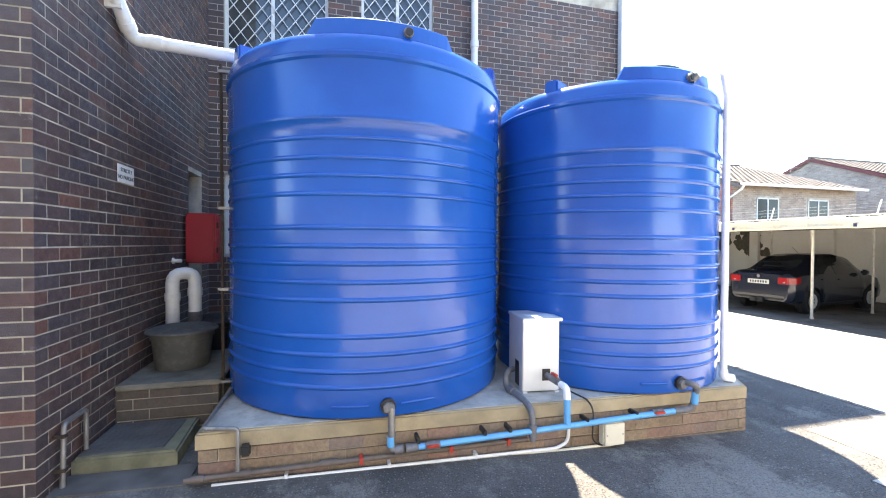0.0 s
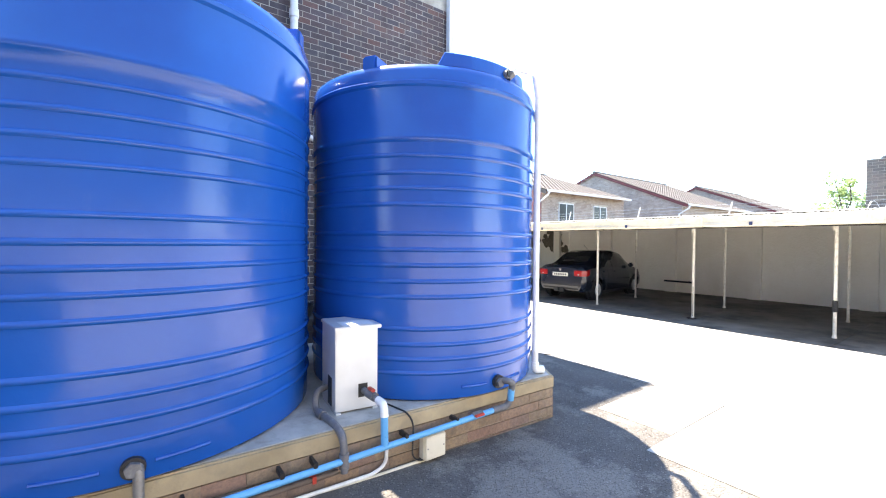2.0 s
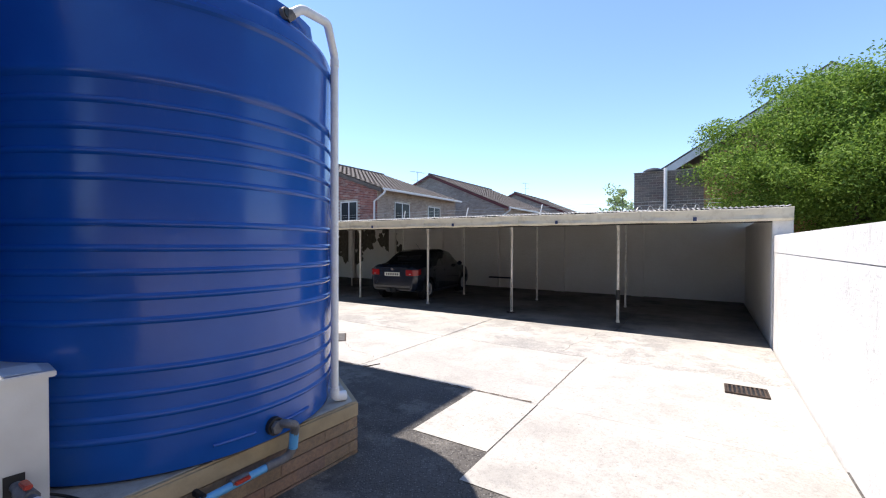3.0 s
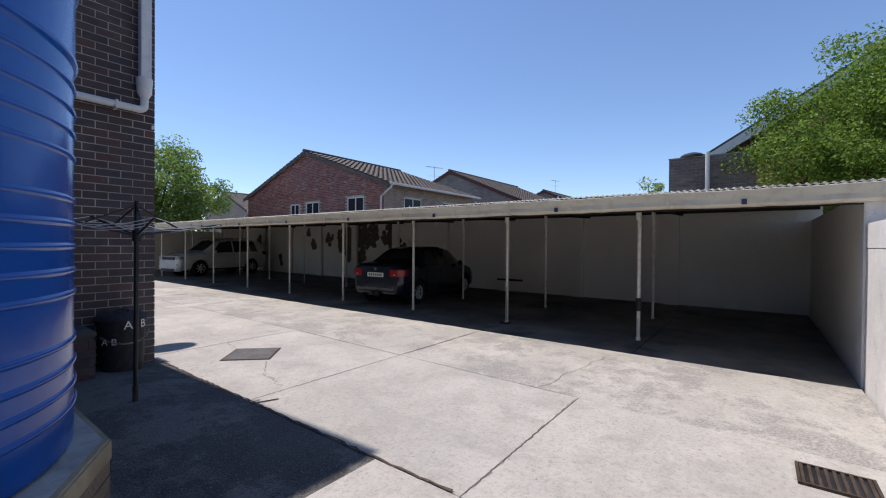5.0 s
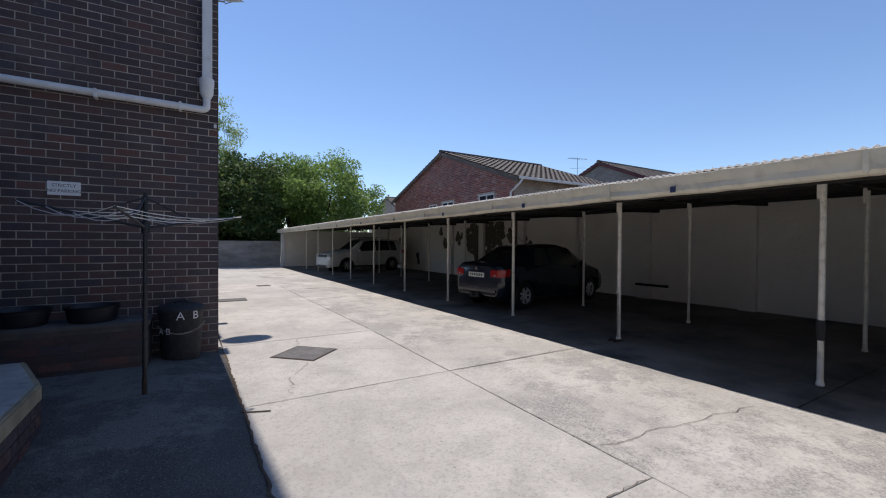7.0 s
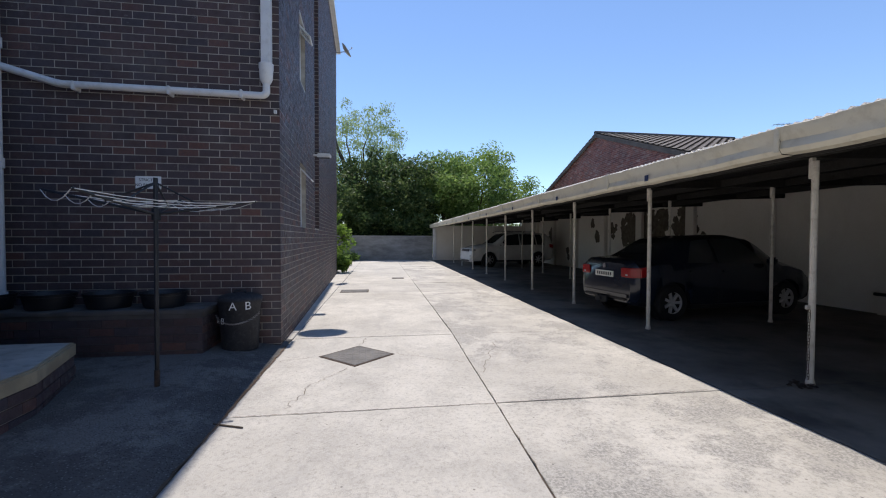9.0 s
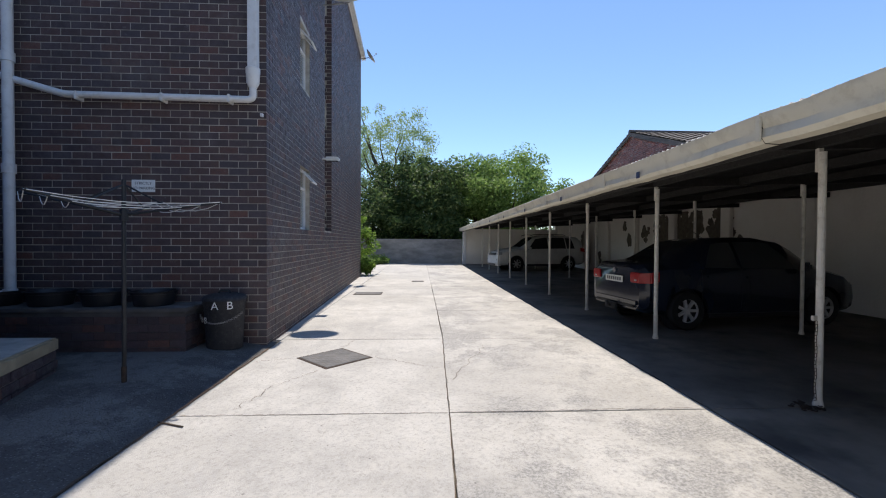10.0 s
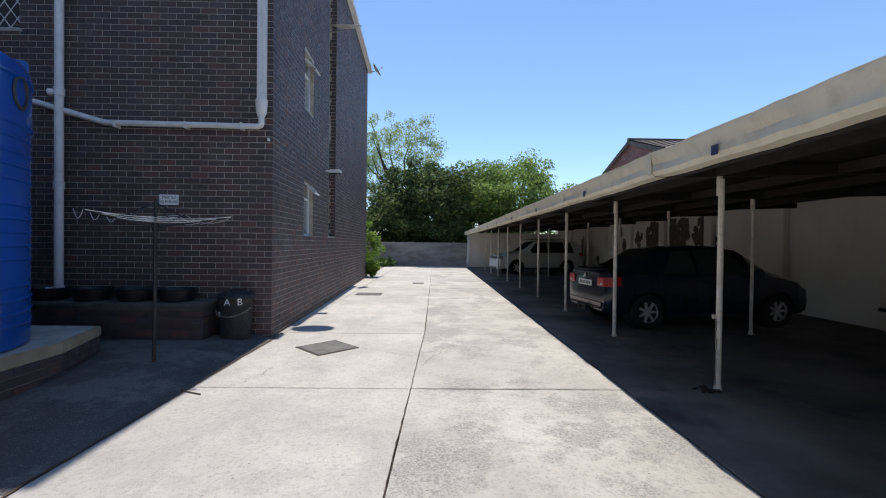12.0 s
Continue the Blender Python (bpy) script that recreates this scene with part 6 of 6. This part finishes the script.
def house(x, y0, y1, length, eave, ridge, label, wall_mat_gable, wall_mat_side, gable_windows=(), side_windows=(), barge=None):
    """Gable end at x facing the yard, ridge running away from it."""
    t = thing("house", label, "house", (0, 0, 0))
    ym = (y0 + y1) / 2
    part("wall_core", poly(bmesh.new(), [(x, y0, -0.2), (x, y1, -0.2), (x, y1, eave), (x, ym, ridge - 0.1), (x, y0, eave)], (length, 0, 0)), mortar, t)
    # gable brickwork, cut to the slope
    rows, verts, faces = 0, [], []
    rng = random.Random(int(x * 10))
    z = 1.6
    while z < ridge - 0.2:
        k = 0 if z < eave else (z + 0.1 - eave) / (ridge - 0.1 - eave)
        a, b = y0 + (ym - y0) * k, y1 + (ym - y1) * k
        y = y0 - (0.12 if rows % 2 else 0)
        while y < y1:
            s, e = max(y, a), min(y + 0.24, b)
            if e - s > 0.05 and not any(s < w[1] and e > w[0] and z + 0.08 > w[2] and z < w[3] for w in gable_windows):
                o = rng.uniform(0.006, 0.014)
                i = len(verts)
                verts += [(x - o, s + 0.006, z + 0.006), (x - o, e - 0.006, z + 0.006), (x - o, e - 0.006, z + 0.08), (x - o, s + 0.006, z + 0.08)]
                verts += [(x, v[1], v[2]) for v in verts[-4:]]
                faces += [(i, i + 3, i + 2, i + 1), (i, i + 1, i + 5, i + 4), (i + 2, i + 3, i + 7, i + 6), (i + 1, i + 2, i + 6, i + 5), (i + 3, i, i + 4, i + 7)]
            y += 0.24
        z += 0.086
        rows += 1
    me = bpy.data.meshes.new("gable_brickwork")
    me.from_pydata(verts, [], faces)
    me.materials.append(wall_mat_gable)
    g = new("gable_brickwork", me)
    g.parent = t
    g["kind"] = "stuff"
    verts, faces, rows, z = [], [], 0, 1.6
    while z < eave - 0.05:
        xx = x - (0.12 if rows % 2 else 0)
        while xx < x + length:
            s, e = max(xx, x), min(xx + 0.24, x + length)
            if e - s > 0.05 and not any(s < w[1] and e > w[0] and z + 0.08 > w[2] and z < w[3] for w in side_windows):
                o = rng.uniform(0.006, 0.014)
                i = len(verts)
                verts += [(s + 0.006, y0 - o, z + 0.006), (e - 0.006, y0 - o, z + 0.006), (e - 0.006, y0 - o, z + 0.08), (s + 0.006, y0 - o, z + 0.08)]
                faces.append((i, i + 1, i + 2, i + 3))
            xx += 0.24
        z += 0.086
        rows += 1
    me = bpy.data.meshes.new("side_brickwork")
    me.from_pydata(verts, [], faces)
    me.materials.append(wall_mat_side)
    g = new("side_brickwork", me)
    g.parent = t
    g["kind"] = "stuff"
    for w in gable_windows:
        wdw = part("window", B(x - 0.012, x - 0.003, w[0], w[1], w[2], w[3]), house_glass, t)
        for a, b, c, d in ((w[0], w[1], w[3] - 0.06, w[3]), (w[0], w[1], w[2], w[2] + 0.06), (w[0], w[0] + 0.05, w[2], w[3]), (w[1] - 0.05, w[1], w[2], w[3]), ((w[0] + w[1]) / 2 - 0.03, (w[0] + w[1]) / 2 + 0.03, w[2], w[3])):
            part("frame", B(x - 0.035, x - 0.011, a, b, c, d), white_paint, wdw)
    for w in side_windows:
        wdw = part("window", B(w[0], w[1], y0 - 0.012, y0 - 0.003, w[2], w[3]), house_glass, t)
        for a, b, c, d in ((w[0], w[1], w[3] - 0.06, w[3]), (w[0], w[1], w[2], w[2] + 0.06), (w[0], w[0] + 0.05, w[2], w[3]), (w[1] - 0.05, w[1], w[2], w[3]), ((w[0] + w[1]) / 2 - 0.03, (w[0] + w[1]) / 2 + 0.03, w[2], w[3])):
            part("frame", B(a, b, y0 - 0.035, y0 - 0.011, c, d), white_paint, wdw)
    rise = Vector((0, ym - y0, ridge - eave))
    k = int(rise.length / 0.33)
    over = rise * (0.4 / rise.length)
    tiled_slope(Vector((x - 0.12, y0, eave)) - over, Vector((x + length, y0, eave)) - over, rise + over, k, tile_grey, t)
    rise2 = Vector((0, ym - y1, ridge - eave))
    over2 = rise2 * (0.4 / rise2.length)
    tiled_slope(Vector((x - 0.12, y1, eave)) - over2, Vector((x + length, y1, eave)) - over2, rise2 + over2, k, tile_grey, t)
    part("ridge_tiles", T([(x - 0.14, ym, ridge + 0.02), (x + length, ym, ridge + 0.02)], 0.11, 8), tile_grey, t)
    for s, ov, yy in ((rise, over, y0), (rise2, over2, y1)):
        a = Vector((x - 0.13, yy, eave)) - ov
        part("barge_board", poly(bmesh.new(), [a, a + s + ov, a + s + ov - Vector((0, 0, 0.2)), a - Vector((0, 0, 0.2))], (0.03, 0, 0)), barge or tile_grey, t)
    gy = y0 - over.y - 0.02
    ge = eave - over.z
    part("gutter", bx(bmesh.new(), x - 0.1, x + length, gy - 0.12, gy, ge - 0.08, ge + 0.03, bevel=0.02), white_paint, t)
    part("downpipe", T([(x + 0.08, gy - 0.06, ge - 0.05), (x - 0.05, gy - 0.04, ge - 0.25), (x - 0.06, y0 + 0.15, ge - 0.6), (x - 0.06, y0 + 0.15, 1.6)], 0.05, 8), white_paint, t)
    return t


house(16.97, 14.25, 26.5, 7.6, 4.4, 6.52, "red brick gabled house with a grey tiled roof beyond the carport", red_brick, pale_brick, ((15.6, 16.8, 2.65, 3.75), (19.1, 20.25, 2.65, 3.68), (20.9, 21.7, 2.65, 3.64)), ((18.3, 19.6, 2.5, 3.75), (21.4, 22.7, 2.5, 3.75)))
house(28.6, 12.6, 25.4, 11.0, 4.3, 7.0, "pale brick gabled house with grey roof tiles and maroon boards", pale_brick, pale_brick, (), (), maroon)
house(43.0, 11.5, 24.1, 11.0, 4.4, 7.0, "distant pale brick gabled house with a grey tiled roof", pale_brick, pale_brick, (), (), maroon)
house(27.0, 46.0, 56.0, 9.0, 5.2, 7.4, "distant plastered house between the trees", pale_brick, pale_brick, (), (), tile_grey)


def aerial(x, y, z, label):
    t = thing("tv_aerial", label, "aerial", (x, y, z))
    part("mast", T([(0, 0, 0), (0, 0, 1.5)], 0.015, 6), galv_pipe, t)
    part("boom", T([(-0.6, 0.2, 1.45), (0.6, -0.2, 1.45)], 0.01, 5), galv_pipe, t)
    for k in range(7):
        q = -0.5 + k * 0.17
        part("element", T([(q + 0.06, -q * 0.33 + 0.28 - 0.02 * k, 1.45), (q - 0.06, -q * 0.33 - 0.28 + 0.02 * k, 1.45)], 0.006, 4), galv_pipe, t)
    part("lower_boom", T([(-0.3, 0.3, 0.9), (0.3, -0.3, 0.9)], 0.008, 5), galv_pipe, t)


aerial(24.1, 16.95, 4.92, "thin metal television aerial on the tiled roof")
aerial(46.0, 17.8, 6.9, "distant thin television aerial on a roof")

# neighbour past the carport's near end: dark brick stack, white barge boards
side = thing("neighbour_house", "dark brick house with white barge boards half hidden by a tree", "house")
part("stack_wall", B(17.5, 17.9, 0.45, 2.57, -0.2, 4.09), mortar, side)
bl = bricks_on((0, 0), (2.12, 0), 1.9, 4.09)
lay_bricks(side, (17.5, 2.57), (17.5, 0.45), bl, None, grey_brick, grey_brick, 0.012)
part("cap", B(17.48, 17.92, 0.43, 2.59, 4.093, 4.12), cement, side)
part("gable_wall", poly(bmesh.new(), [(20.6, 1.4, -0.2), (20.6, 1.4, 4.3), (20.6, -3.1, 7.0), (20.6, -7.6, 4.3), (20.6, -7.6, -0.2)], (6, 0, 0)), orange_wall, side)
for a, b in (((20.3, 2.0, 4.55), (20.3, -3.2, 7.75)), ((20.3, -8.4, 4.55), (20.3, -3.2, 7.75))):
    part("barge_board", poly(bmesh.new(), [a, b, (b[0], b[1], b[2] - 0.32), (a[0], a[1], a[2] - 0.32)], (0.05, 0, 0)), white_paint, side)
    part("roof_slope", poly(bmesh.new(), [a, b, (25, b[1], b[2]), (25, a[1], a[2])], (0, 0, 0.08)), tile_grey, side)
part("downpipe", T([(17.42, 1.57, 4.2), (17.42, 1.57, 1.9)], 0.06, 10), white_paint, side)
part("dome_vent", lathe(bmesh.new(), [(0.34, 4.12), (0.33, 4.17), (0.24, 4.23), (0.1, 4.27), (0, 4.28)], 20, (17.7, 1.98)), steel_dark, side, smooth=True)
spiral = thing("razor_wire", "coiled razor wire along the top of the wall", "razor wire")
bm = bmesh.new()
tube(bm, [(15.75 + 0.16 * math.cos(q * 0.7), 0.2 + q * 0.035, 2.62 + 0.16 * math.sin(q * 0.7)) for q in range(70)], 0.006, 4, False)
part("coil", bm, galv, spiral)
for k, y in enumerate((5.4, 8.4, 11.5)):
    st = thing("fence_bracket", "white slanted electric fence bracket on the wall", "fence post", (BX + 0.1, y, 2.47), "electric fence brackets")
    part("stem", T([(0, 0, 0), (0.0, -0.12, 0.5)], 0.02, 8), white_paint, st)
fence = thing("electric_fence", "thin electric fence wires above the wall", "fence")
for k in range(4):
    part("strand", T([(BX + 0.1, 0, 2.56 + k * 0.11), (BX + 0.1, 26, 2.56 + k * 0.11)], 0.004, 4), galv, fence)
# mat and debris
debris = solid("stick", T([(5.17, 4.1, DRIVE + 0.009), (5.40, 4.01, DRIVE + 0.009)], 0.006, 6), bark, "short dark stick lying on the drive", "stick")
chainpile = thing("chain_heap", "small heap of rusty chain at a post's foot", "chain")
bm = bmesh.new()
rng = random.Random(2)
for k in range(30):
    c = Vector((10.22 + rng.gauss(0, 0.05), 4.2 + rng.gauss(0, 0.05), DRIVE + 0.008 + 0.02 * rng.random()))
    d = Vector((rng.uniform(-1, 1), rng.uniform(-1, 1), 0)).normalized() * 0.018
    o = Vector((-d.y, d.x, 0)) * 0.5
    tube(bm, [c - d + o, c + d + o, c + d - o, c - d - o, c - d + o], 0.004, 4, False)
part("links", bm, rust, chainpile)

# ---- bricks of the large walls ----
lay_bricks(wall_front, (WING_X, FRONT_Y), (EAST_X, FRONT_Y), bricks_on((WING_X, FRONT_Y), (EAST_X, FRONT_Y), -0.1, 5.9, front_holes), (4.6, 6.95, 0.0, 2.65), brick_one, brick_rest)
lay_bricks(wall_wing, (WING_X, WING_Y), (WING_X, FRONT_Y), bricks_on((WING_X, WING_Y), (WING_X, FRONT_Y), -0.1, 5.4, wing_holes), (0.0, 1.75, 0.0, 3.4), brick_one, brick_rest)
lay_bricks(wall_wing_end, (-4, WING_Y), (WING_X, WING_Y), bricks_on((-4, WING_Y), (WING_X, WING_Y), -0.1, 5.4), (1.7, 2.2, 0.0, 3.4), brick_one, brick_rest)
lay_bricks(wall_east, east_o, east_c, bricks_on(east_o, east_c, -0.1, TOP, [(h[0] + 0.242, h[1] + 0.242, h[2], h[3]) for h in east_holes]), (0.0, 2.6, 0.0, 2.5), brick_one, brick_rest)
sa, sb = (east_x(SLOT0) - 0.245, SLOT0 - 0.1), (east_x(SLOT1) - 0.245, SLOT1 + 0.1)
lay_bricks(wall_slot, sa, sb, bricks_on(sa, sb, 1.32, TOP), None, brick_one, brick_rest)
# bricks on the far cheek of the slot
ca, cb = (east_x(SLOT1) - 0.236, SLOT1 - 0.006), (east_x(SLOT1), SLOT1 - 0.006)
lay_bricks(wall_slot, ca, cb, bricks_on(ca, cb, SLOT_Z, TOP), None, brick_one, brick_rest)
